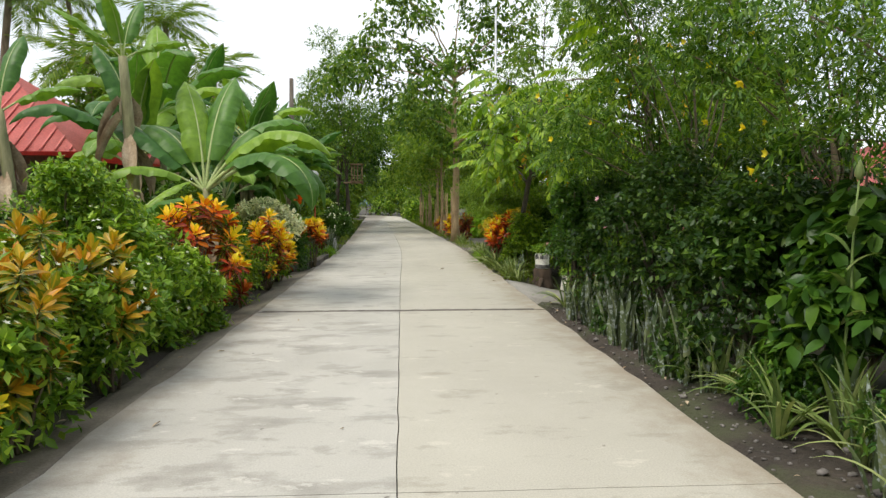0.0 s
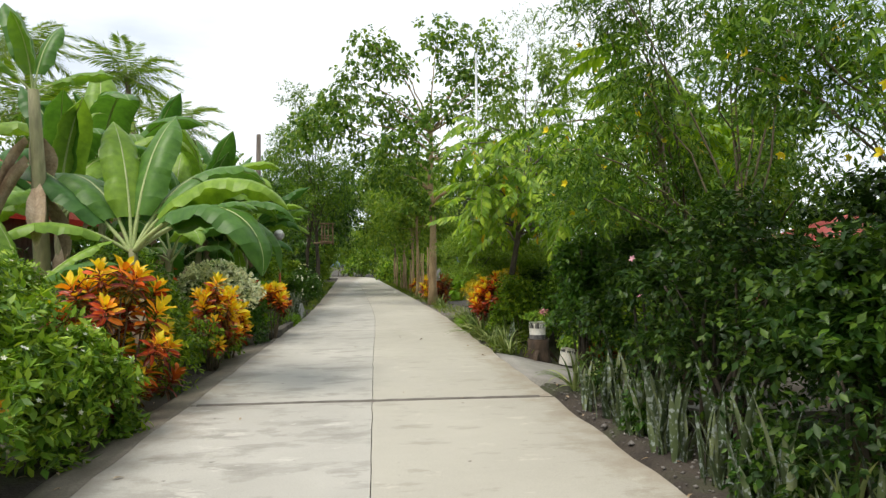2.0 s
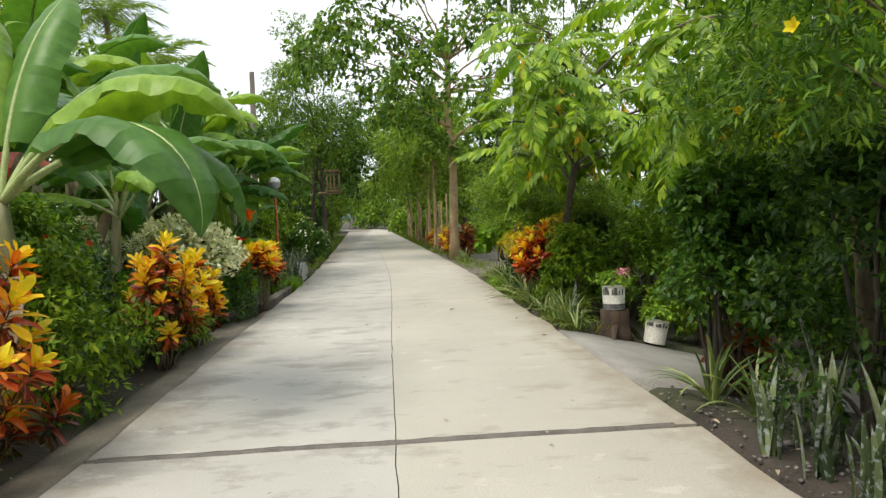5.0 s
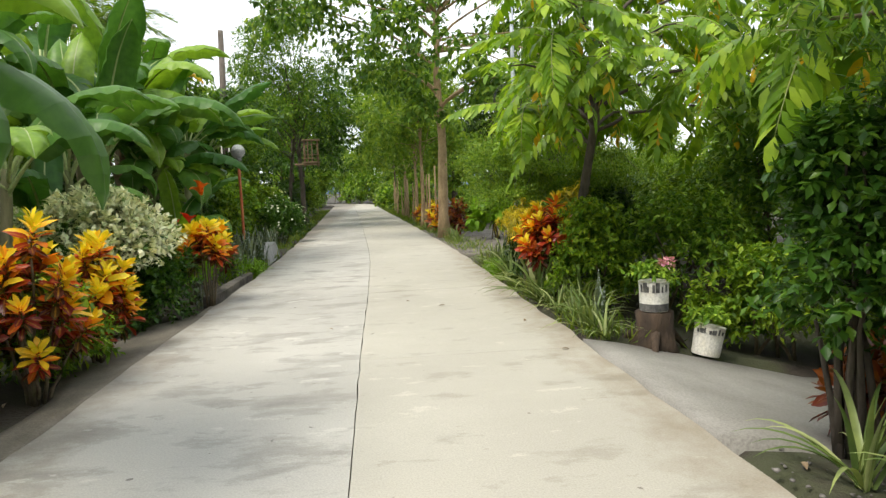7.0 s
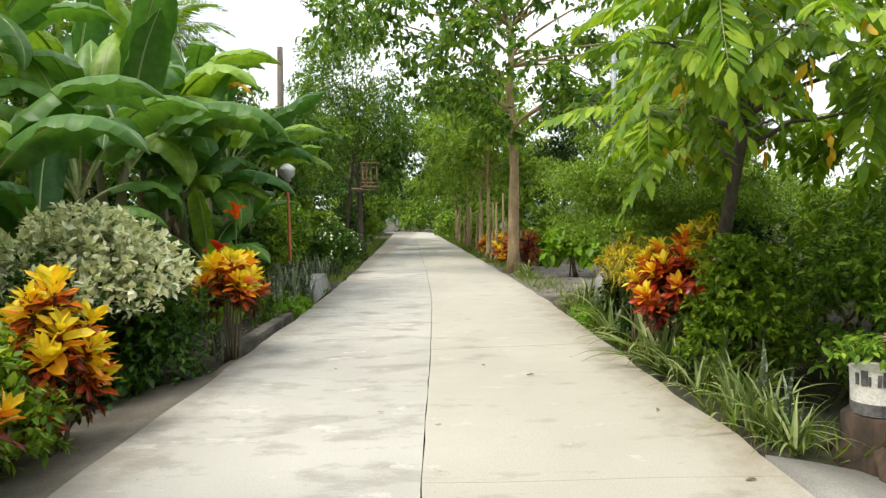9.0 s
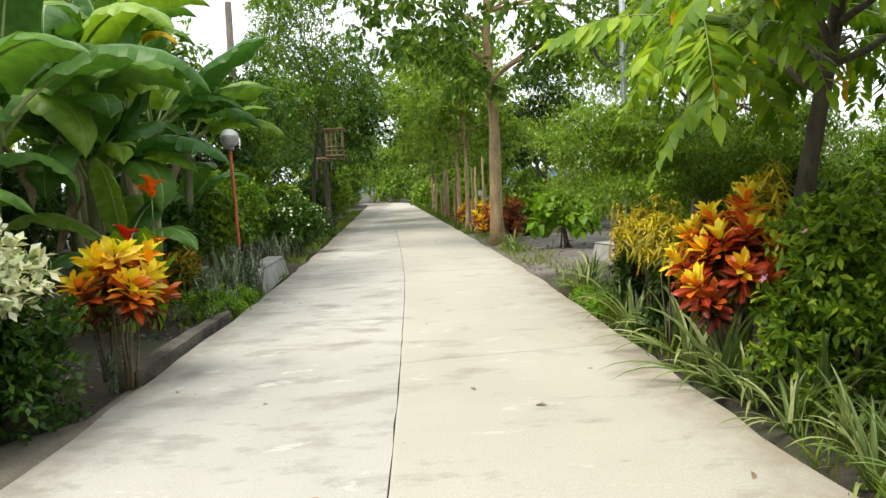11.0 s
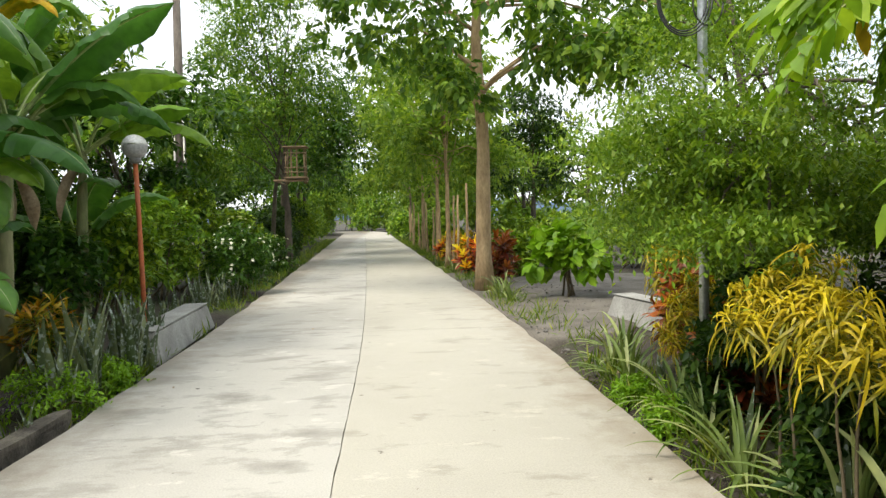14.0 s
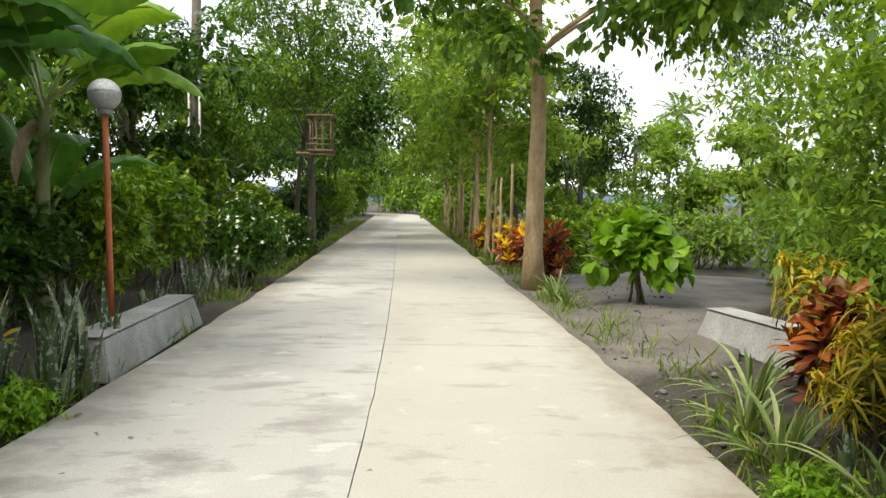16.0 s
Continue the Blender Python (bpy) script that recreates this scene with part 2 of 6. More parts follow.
# Wood of the utility pole; on the shed walls it stands for shade.
POLE_TIMBER_SHED_SHADE = surface("pole_timber_shed_shade", (0.09, 0.075, 0.06), (0.19, 0.16, 0.13), 6, 35, 0.9, 0.5, (1, 1, 0.3))
# Blue of distance haze is part of this base colour.
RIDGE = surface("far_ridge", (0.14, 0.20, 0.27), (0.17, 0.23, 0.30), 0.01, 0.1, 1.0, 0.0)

HEDGE = leafy("hedge_leaf", [(0.0, (0.0605, 0.132, 0.022)), (0.55, (0.171, 0.297, 0.0396)), (1.0, (0.352, 0.462, 0.066))])
LIME = leafy("lime_leaf", [(0.0, (0.065, 0.155, 0.03)), (0.6, (0.18, 0.32, 0.05)), (1.0, (0.38, 0.52, 0.11))])
DARK = leafy("dark_leaf", [(0.0, (0.014, 0.04, 0.014)), (0.6, (0.036, 0.085, 0.024)), (1.0, (0.095, 0.165, 0.035))])
BROAD = leafy("broad_leaf", [(0.0, (0.023, 0.069, 0.0207)), (0.6, (0.0575, 0.138, 0.0322)), (1.0, (0.115, 0.218, 0.0403))], 0.33)
BELLS = leafy("bells_leaf", [(0.0, (0.030, 0.085, 0.018)), (0.5, (0.080, 0.18, 0.03)), (1.0, (0.215, 0.33, 0.055))])
CANOPY = leafy("canopy_leaf", [(0.0, (0.055, 0.13, 0.036)), (0.6, (0.13, 0.24, 0.065)), (1.0, (0.265, 0.375, 0.085))], 0.4, 0.45)
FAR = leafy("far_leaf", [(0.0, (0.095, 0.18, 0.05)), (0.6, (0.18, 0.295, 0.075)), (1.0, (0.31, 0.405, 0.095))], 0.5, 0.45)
PINNATE = leafy("pinnate_leaf", [(0.0, (0.112, 0.224, 0.028)), (0.6, (0.202, 0.347, 0.0448)), (1.0, (0.336, 0.47, 0.0672))], 0.4, 0.38)
FEATHER = leafy("feather_leaf", [(0.0, (0.08, 0.16, 0.03)), (0.6, (0.16, 0.27, 0.05)), (1.0, (0.28, 0.38, 0.075))], 0.45, 0.35)
YELLOWED = leafy("yellowed_leaf", [(0.0, (0.62, 0.36, 0.02)), (1.0, (0.75, 0.50, 0.05))], 0.5, 0.3)
CREAM = leafy("cream_leaf", [(0.0, (0.10, 0.20, 0.06)), (0.14, (0.60, 0.66, 0.75)), (0.4, (0.86, 0.85, 1.08)), (1.0, (0.90, 0.90, 1.25))], 0.45, 0.12)
CASSAVA = leafy("bright_leaf", [(0.0, (0.13, 0.26, 0.025)), (0.6, (0.20, 0.38, 0.035)), (1.0, (0.28, 0.46, 0.06))], 0.4, 0.35)
BANANA = leafy("banana_leaf", [(0.0, (0.052, 0.145, 0.055)), (0.6, (0.11, 0.24, 0.075)), (1.0, (0.25, 0.40, 0.085))], 0.40, 0.3, per_object=True)
MIDRIB = surface("banana_midrib", (0.30, 0.38, 0.13), (0.42, 0.48, 0.20), 6, 40, 0.45, 0.1)
SNAKE = leafy("snake_leaf", [(0.0, (0.055, 0.085, 0.07)), (0.6, (0.11, 0.145, 0.12)), (1.0, (0.25, 0.29, 0.28))], 0.4, 0.05, per_object=True, spots=((0.29, 0.33, 0.30), 24.0, 0.55))
LILY = leafy("lily_leaf", [(0.0, (0.10, 0.16, 0.08)), (0.6, (0.20, 0.27, 0.15)), (1.0, (0.42, 0.46, 0.40))], 0.4, 0.2, per_object=True)
GRASS = leafy("grass_blade", [(0.0, (0.08, 0.15, 0.025)), (0.6, (0.15, 0.23, 0.04)), (1.0, (0.30, 0.33, 0.09))], 0.5, 0.3)
CROTON_FIRE = leafy("croton_fire", [(0.0, (0.80, 0.68, 0.07)), (0.24, (0.92, 0.58, 0.05)), (0.34, (0.88, 0.29, 0.03)), (0.43, (0.60, 0.075, 0.04)), (0.54, (0.24, 0.02, 0.03)), (0.72, (0.08, 0.018, 0.025)), (1.0, (0.06, 0.10, 0.025))], 0.34, 0.3, aged=True, veins=0.3)
CROTON_FLAME = leafy("croton_flame", [(0.0, (0.80, 0.66, 0.07)), (0.15, (0.92, 0.52, 0.05)), (0.25, (0.86, 0.22, 0.03)), (0.36, (0.58, 0.06, 0.04)), (0.52, (0.27, 0.02, 0.03)), (0.74, (0.10, 0.018, 0.025)), (1.0, (0.06, 0.12, 0.025))], 0.34, 0.25, aged=True, veins=0.25)
CROTON_GOLD = leafy("croton_gold", [(0.0, (0.66, 0.54, 0.05)), (0.3, (0.52, 0.39, 0.03)), (0.6, (0.30, 0.26, 0.03)), (1.0, (0.10, 0.14, 0.02))], 0.4, 0.25, aged=True, veins=0.1)
CROTON_GREEN = leafy("croton_green", [(0.0, (0.46, 0.36, 0.05)), (0.16, (0.50, 0.21, 0.03)), (0.32, (0.24, 0.26, 0.03)), (0.55, (0.09, 0.16, 0.03)), (0.85, (0.045, 0.09, 0.02)), (1.0, (0.16, 0.05, 0.03))], 0.36, 0.2, aged=True)
CROTON_RED = leafy("croton_red", [(0.0, (0.40, 0.12, 0.04)), (0.4, (0.15, 0.025, 0.03)), (1.0, (0.04, 0.018, 0.025))], 0.34, 0.15, aged=True, veins=0.06)
CROTON_OLD = leafy("croton_old", [(0.0, (0.55, 0.14, 0.03)), (0.3, (0.32, 0.03, 0.03)), (0.6, (0.11, 0.018, 0.025)), (1.0, (0.03, 0.05, 0.02))], 0.34, 0.15, aged=True, veins=0.12)
PETAL_YELLOW = leafy("yellow_petal", [(0.0, (0.80, 0.60, 0.02)), (1.0, (0.85, 0.70, 0.05))], 0.5, 0.3)
PETAL_ORANGE = leafy("orange_petal", [(0.0, (0.80, 0.14, 0.015)), (1.0, (0.85, 0.25, 0.03))], 0.5, 0.3)
PETAL_RED = leafy("red_petal", [(0.0, (0.70, 0.03, 0.03)), (1.0, (0.75, 0.07, 0.06))], 0.5, 0.3)
PETAL_PINK = leafy("pink_petal", [(0.0, (0.68, 0.24, 0.72)), (1.0, (0.80, 0.46, 1.05))], 0.5, 0.3)
PETAL_WHITE = leafy("white_petal", [(0.0, (0.72, 0.72, 1.15)), (1.0, (0.82, 0.82, 1.38))], 0.5, 0.3)
GLOBE_TOP = surface("opal_glass", (0.74, 0.74, 0.72), (0.80, 0.80, 0.79), 4, 40, 0.25, 0.0)
GLOBE_LOW = surface("grey_glass", (0.30, 0.30, 0.30), (0.40, 0.40, 0.40), 6, 40, 0.35, 0.05)

# ---- mesh helpers ----
def part(name, me, material, parent, label="", smooth=False):
    """One mesh object under a thing or a part; me: a bmesh or a mesh."""
    if isinstance(me, bmesh.types.BMesh):
        bm, me = me, bpy.data.meshes.new(name)
        bm.to_mesh(me)
        bm.free()
    if material and not me.materials:
        me.materials.append(material)
    if smooth:
        me.polygons.foreach_set("use_smooth", [True] * len(me.polygons))
    ob = new(name, me)
    ob.parent = parent
    return tagged(ob, label)


def thing(name, x, y, z, label, category, group="", kind="", rz=0.0):
    ob = new(name)
    ob.matrix_basis = pose(x, y, z, 0, 0, rz)
    ob.empty_display_size = 0.1
    return tagged(ob, label, category, group, kind)


def mesh_of(verts, tris, name="mesh", age=None, rib=None):
    me = bpy.data.meshes.new(name)
    verts, tris = np.asarray(verts, np.float32), np.asarray(tris, np.int32)
    me.vertices.add(len(verts))
    me.vertices.foreach_set("co", verts.ravel())
    me.loops.add(tris.size)
    me.loops.foreach_set("vertex_index", tris.ravel())
    me.polygons.add(len(tris))
    me.polygons.foreach_set("loop_start", np.arange(len(tris), dtype=np.int32) * 3)
    me.update(calc_edges=True)
    if age is not None:
        me.attributes.new("age", "FLOAT", "POINT").data.foreach_set("value", np.asarray(age, np.float32))
    if rib is not None:
        me.attributes.new("rib", "FLOAT", "POINT").data.foreach_set("value", np.asarray(rib, np.float32))
    return me


def unit(a):
    return a / np.maximum(np.linalg.norm(a, axis=-1, keepdims=True), 1e-9)


def blade(rows, width, fold=0.25, droop=0.0, shape=None):
    """A leaf along +y, one long, with a folded midrib: rows of three points."""
    v, f = [(0, 0, 0)], []
    ys = np.linspace(0, 1, rows + 2)[1:-1]
    for y in ys:
        w = width * (shape(y) if shape else math.sin(math.pi * y ** 0.8) ** 0.8) / 2
        z = -droop * y * y
        v += [(-w, y, z + fold * w), (0, y, z), (w, y, z + fold * w)]
    v.append((0, 1, -droop))
    t = len(v) - 1
    f += [(0, 2, 1), (0, 3, 2)]
    for i in range(rows - 1):
        a, b = 1 + 3 * i, 4 + 3 * i
        f += [(a, a + 1, b + 1), (a, b + 1, b), (a + 1, a + 2, b + 2), (a + 1, b + 2, b + 1)]
    a = t - 3
    f += [(a, a + 1, t), (a + 1, a + 2, t)]
    return np.array(v, np.float32), np.array(f, np.int32)


SMALL = (np.array([(0, 0, 0), (-.5, .45, .12), (0, 1, -.08), (.5, .45, .12)], np.float32), np.array([(0, 2, 1), (0, 3, 2)], np.int32))


def scaled(template, width):
    v = template[0].copy()
    v[:, 0] *= width
    v[:, 2] *= width
    return v, template[1]


class Soup:
    """Many leaves in one mesh."""
    def __init__(self):
        self.v, self.f, self.n = [], [], 0

    def add(self, template, pos, along, up, size):
        tv, tf = template
        side = unit(np.cross(along, up))
        nrm = np.cross(side, along)
        size = np.asarray(size, np.float32).reshape(-1, 1, 1)
        w = pos[:, None] + size * (tv[None, :, 0:1] * side[:, None] + tv[None, :, 1:2] * along[:, None] + tv[None, :, 2:3] * nrm[:, None])
        k = len(tv)
        self.v.append(w.reshape(-1, 3))
        self.f.append((tf[None] + (self.n + np.arange(len(pos)) * k)[:, None, None]).reshape(-1, 3))
        self.n += len(pos) * k

    def raw(self, v, f):
        self.v.append(np.asarray(v, np.float32))
        self.f.append(np.asarray(f, np.int32) + self.n)
        self.n += len(v)

    def mesh(self, name):
        return mesh_of(np.concatenate(self.v), np.concatenate(self.f), name)


def tube(points, radii, sides=7, wob=0.0, cap=True):
    """Vertices and triangles of a round bar along points."""
    pts = np.array(points, float)
    d = unit(np.gradient(pts, axis=0))
    ref = np.where(np.abs(d[:, 2:3]) > 0.9, np.array([[1.0, 0, 0]]), np.array([[0, 0, 1.0]]))
    a = unit(np.cross(d, ref))
    b = np.cross(d, a)
    th = np.arange(sides) * 2 * math.pi / sides
    r = np.array(radii, float).reshape(-1, 1, 1)
    if wob:
        r = r * (1 + wob * (np.random.rand(len(pts), sides, 1) - 0.5))
    v = pts[:, None] + r * (np.cos(th)[None, :, None] * a[:, None] + np.sin(th)[None, :, None] * b[:, None])
    f = []
    for i in range(len(pts) - 1):
        for j in range(sides):
            p, q = i * sides + j, i * sides + (j + 1) % sides
            f += [(p, q, q + sides), (p, q + sides, p + sides)]
    v = v.reshape(-1, 3)
    if cap:
        for end in (0, len(pts) - 1):
            c = len(v)
            v = np.vstack([v, pts[end:end + 1]])
            for j in range(sides):
                p, q = end * sides + j, end * sides + (j + 1) % sides
                f.append((c, p, q) if end else (c, q, p))
    return v, np.array(f, np.int32)


def tube_mesh(points, radii, sides=7, wob=0.0):
    return mesh_of(*tube(points, radii, sides, wob))


def bend(a, b, sag=0.0, n=6, wob=0.0):
    a, b = np.array(a, float), np.array(b, float)
    s = np.linspace(0, 1, n)[:, None]
    p = a + (b - a) * s
    p[:, 2] += sag * (4 * s * (1 - s))[:, 0]
    p[1:-1] += (np.random.rand(n - 2, 3) - 0.5) * wob
    return p


def box_bm(x0, x1, y0, y1, z0, z1, bevel=0.0, taper=0.0):
    bm = bmesh.new()
    bmesh.ops.create_cube(bm, size=1)
    for v in bm.verts:
        k = 1 - taper * (v.co.z + 0.5)
        v.co = Vector(((x0 + x1) / 2 + v.co.x * k * (x1 - x0), (y0 + y1) / 2 + v.co.y * k * (y1 - y0), (z0 + z1) / 2 + v.co.z * (z1 - z0)))
    if bevel:
        bmesh.ops.bevel(bm, geom=bm.edges[:], offset=bevel, segments=2, affect="EDGES", profile=0.6)
    return bm


def lathe(profile, sides=20):
    """A bmesh turned about z from (radius, height) pairs."""
    bm = bmesh.new()
    rings = [[bm.verts.new((r * math.cos(2 * math.pi * j / sides), r * math.sin(2 * math.pi * j / sides), z)) for j in range(sides)] for r, z in profile]
    for a, b in zip(rings, rings[1:]):
        for j in range(sides):
            bm.faces.new((a[j], a[(j + 1) % sides], b[(j + 1) % sides], b[j]))
    bm.faces.new(rings[0][::-1])
    bm.faces.new(rings[-1])
    return bm


def seeded(k):
    random.seed(k)
    np.random.seed(k)


def on_blob(centre, radii, n, low=-0.5, inner=0.65):
    """Points and outward directions in the outer shell of an ellipsoid."""
    d = unit(np.random.randn(n * 3, 3))
    d = d[d[:, 2] > low][:n]
    k = inner + (1 - inner) * np.random.rand(len(d), 1) ** 0.6
    return np.array(centre) + d * np.array(radii) * k, d


def twigs(soup, template, base, out, k, length, leaf, droop=0.3, spread=0.9, flat=0.35):
    """k leaves along a short twig at each base, growing outwards."""
    n = len(base)
    out = unit(out + 0.35 * np.random.randn(n, 3))
    for i in range(k):
        s = (i + 0.5) / k
        p = base + out * (length * s) - np.array([0, 0, 0.25 * length * s * s])
        rad = unit(np.cross(out, np.random.randn(n, 3)))
        along = unit(out * 0.55 + rad * spread + np.array([0, 0, -droop]) + 0.15 * np.random.randn(n, 3))
        up = np.array([0, 0, 1.0]) + flat * np.random.randn(n, 3)
        soup.add(template, p, along, up, leaf * (0.65 + 0.6 * np.random.rand(n)))


def flower_mesh(petals, length, width, cup=0.5):
    s = Soup()
    a = np.arange(petals) * 2 * math.pi / petals
    d = unit(np.stack([np.cos(a), np.sin(a), np.full(petals, cup)], 1))
    s.add(blade(2, width, 0.3, 0.15), np.zeros((petals, 3)), d, np.tile([0, 0, 1.0], (petals, 1)), np.full(petals, length))
    return s.mesh("blossom")

# ---- plants ----
def bush(name, label, category, x, y, r, h, mat, leaf, width=0.45, blobs=14, per=55, k=8, z0=-0.06, low=0.12, twig=0.16, seed=1,
         blossom=None, ry=None, droop=0.3, group="", stems=5, rows=0, stem_mat=None, blob_size=0.36, top_mat=None):
    """A shrub of many leafy clumps on a few stems. blossom: (mesh, material, count, size)."""
    seeded(seed)
    ry = ry or r
    ob = thing(name, x, y, z0, label, category, group)
    tmpl = blade(rows, width, 0.25, 0.18) if rows else scaled(SMALL, width)
    soup, top = Soup(), Soup()
    tips = []
    for i in range(blobs):
        br = blob_size * min(r, ry) * (0.75 + 0.5 * np.random.rand())
        u = np.random.rand() ** 0.8
        a, q = np.random.rand() * 6.2832, np.random.rand() ** 0.35 * math.sqrt(max(0.05, 1 - u ** 3))
        c = np.array([math.cos(a) * (r - br * 0.7) * q, math.sin(a) * (ry - br * 0.7) * q, low * h + br * 0.6 + (h * (1 - low) - br * 1.5) * u])
        p, o = on_blob(c, (br, br, br * 0.8), per, -0.75, 0.35)
        o = unit(o + 0.6 * unit(c - np.array([0, 0, h * 0.3])))
        keep = p[:, 2] > 0.03
        dest = top if top_mat and c[2] > h * (0.28 + 0.36 * np.random.rand()) else soup
        twigs(dest, tmpl, p[keep], o[keep], k, twig, leaf, droop)
        tips.append(c)
    if soup.v:
        part("foliage", soup.mesh("foliage"), mat, ob)
    if top.v:
        part("pale_foliage", top.mesh("pale_foliage"), top_mat, ob, "cream-white variegated leaves")
    for i in range(stems):
        tip = tips[i % len(tips)]
        a = (np.random.rand() - 0.5) * 0.5 * r, (np.random.rand() - 0.5) * 0.5 * ry
        part("stem", tube_mesh(bend((a[0], a[1], -0.05), tip, 0.05, 6, 0.05), np.linspace(0.018, 0.006, 6) * (1 + h * 0.2), 6), stem_mat or TWIG, ob)
    if blossom:
        me, bmat, count, size = blossom
        s = Soup()
        co = np.array([v.co[:] for v in me.vertices])
        fa = np.array([[*pl.vertices] for pl in me.polygons])
        for i in range(count):
            c = tips[np.random.randint(len(tips))]
            d = unit(np.random.randn(3) + np.array([0, 0, 0.7]) + 1.2 * unit(c - np.array([0, 0, h * 0.35])))
            p = c + d * blob_size * min(r, ry) * 1.15 + d * twig * 0.5
            m = np.array(Vector(d).to_track_quat("Z", "Y").to_matrix())
            s.raw(p + (co * size * (0.8 + 0.4 * np.random.rand())) @ m.T, fa)
        part("blossom", s.mesh("blossom"), bmat, ob, "small open flowers")
    return ob


def tree(name, label, x, y, trunk, r0, limbs, mat, leaf, width=0.45, per=45, k=7, twig=0.3, blob=0.9, seed=1, bark=None, z0=-0.06,
         rows=0, droop=0.35, sub=5, category="tree", tilt=0.35, group="", flat=0.72, low=-0.6, blossom=None):
    """trunk: points relative to the base; limbs: (height share on the trunk, tip, clump radius)."""
    seeded(seed)
    ob = thing(name, x, y, z0, label, category, group)
    tp = np.array(trunk, float)
    tp = np.stack([np.interp(np.linspace(0, len(tp) - 1, 10), np.arange(len(tp)), tp[:, i]) for i in range(3)], 1)
    tp[1:-1, :2] += (np.random.rand(8, 2) - 0.5) * r0 * 0.5
    rad = r0 * np.linspace(1, 0.5, 10)
    rad[0] *= 1.35
    part("trunk", tube_mesh(tp, rad, 10, 0.12), bark or BARK, ob, smooth=True)
    soup = Soup()
    tmpl = blade(rows, width, 0.25, 0.2) if rows else scaled(SMALL, width)
    spots = []
    for share, tip, br in limbs:
        i = share * 9
        a = np.array([np.interp(i, np.arange(10), tp[:, c]) for c in range(3)])
        tip = np.array(tip, float)
        path = bend(a, tip, 0.12 * np.linalg.norm(tip - a), 7, 0.1)
        part("limb", tube_mesh(path, np.linspace(r0 * 0.25, 0.008, 7), 6, 0.1), bark or BARK, ob, smooth=True)
        for j in range(sub):
            c = tip + (np.random.rand(3) - 0.5) * np.array([2, 2, 2 * flat]) * br * (0.75 if j else 0)
            q = br * (0.42 + 0.25 * np.random.rand())
            p, o = on_blob(c, (q, q, q * flat), per, low, 0.25)
            twigs(soup, tmpl, p, o * np.array([1, 1, 0.35]) if tilt < 0.2 else o, k, twig, leaf, droop, flat=tilt)
            spots.append((c, q))
    part("crown", soup.mesh("crown"), mat, ob)
    if blossom:
        me, bmat, count, size = blossom
        for i in range(count):
            c, q = spots[np.random.randint(len(spots))]
            d = unit(np.random.randn(3) + np.array([-0.9, -0.6, 0.1]))
            f = part("flower", me, bmat, ob, "yellow trumpet flower")
            f.matrix_basis = Matrix.Translation(c + d * (q + twig)) @ Vector(d).to_track_quat("Z", "Y").to_matrix().to_4x4() @ Matrix.Diagonal((size, size, size, 1))
    return ob


def rosette_mesh(n, length, width, arch, seed, rows=3):
    """The leafy end of a shoot about +z: young leaves upright at the tip, old ones hanging along the stem below."""
    seeded(seed)
    fountain = arch > 1
    drop = (0.5 if fountain else 1.35) * length
    v, f = tube([(0, 0, 0.01 - (drop + 0.06) * q / n) for q in range(n + 1)], np.linspace(0.003, 0.007, n + 1), 3, cap=False)
    v, f, age, rib = [v], [f], [1.0] * len(v), [0.0] * len(v)
    k = len(v[0])
    for i in range(n):
        s = (i + 0.5) / n
        el = radians((86 - 64 * s if fountain else 80 - 118 * s ** 0.9) + random.uniform(-13, 13))
        az = i * 2.39996 + random.uniform(-0.3, 0.3)
        L = length * (0.62 + 0.5 * math.sin(math.pi * min(1, 0.15 + 0.75 * s))) * random.uniform(0.8, 1.15)
        tv, tf = blade(rows, width * random.uniform(0.85, 1.15), 0.35, (0.15 if fountain else arch) * random.uniform(0.4, 1.8), lambda y: math.sin(math.pi * min(y ** 1.25 * 0.86 + 0.05, 1)) ** 0.7)
        tv = tv.copy()
        tv[:, 2] += 0.03 * np.sin(tv[:, 1] * 9 + i) * np.sign(tv[:, 0])
        m = Euler((el, random.uniform(-0.45, 0.45), az)).to_matrix()
        tv = (tv * L) @ np.array(m).T
        if fountain:
            reach = np.linalg.norm(tv, axis=1)
            tv[:, 2] -= 0.85 * reach ** 2 / length
            tv[:, :2] += 0.10 * length * (reach[:, None] / length) ** 2 * np.array([math.cos(i * 5.1), math.sin(i * 3.7)])
        v.append((tv + np.array([0, 0, -drop * s]))[1:])
        f.append(np.where(tf == 0, 3 * i + i % 3, tf - 1 + k))
        k += len(tv) - 1
        age += [s * 0.92 - 0.10 + random.uniform(-0.14, 0.22)] * (len(tv) - 1)
        rib += [0.0, 1.0, 0.0] * rows + [0.6]
    return mesh_of(np.concatenate(v), np.concatenate(f), "rosette", age, rib)


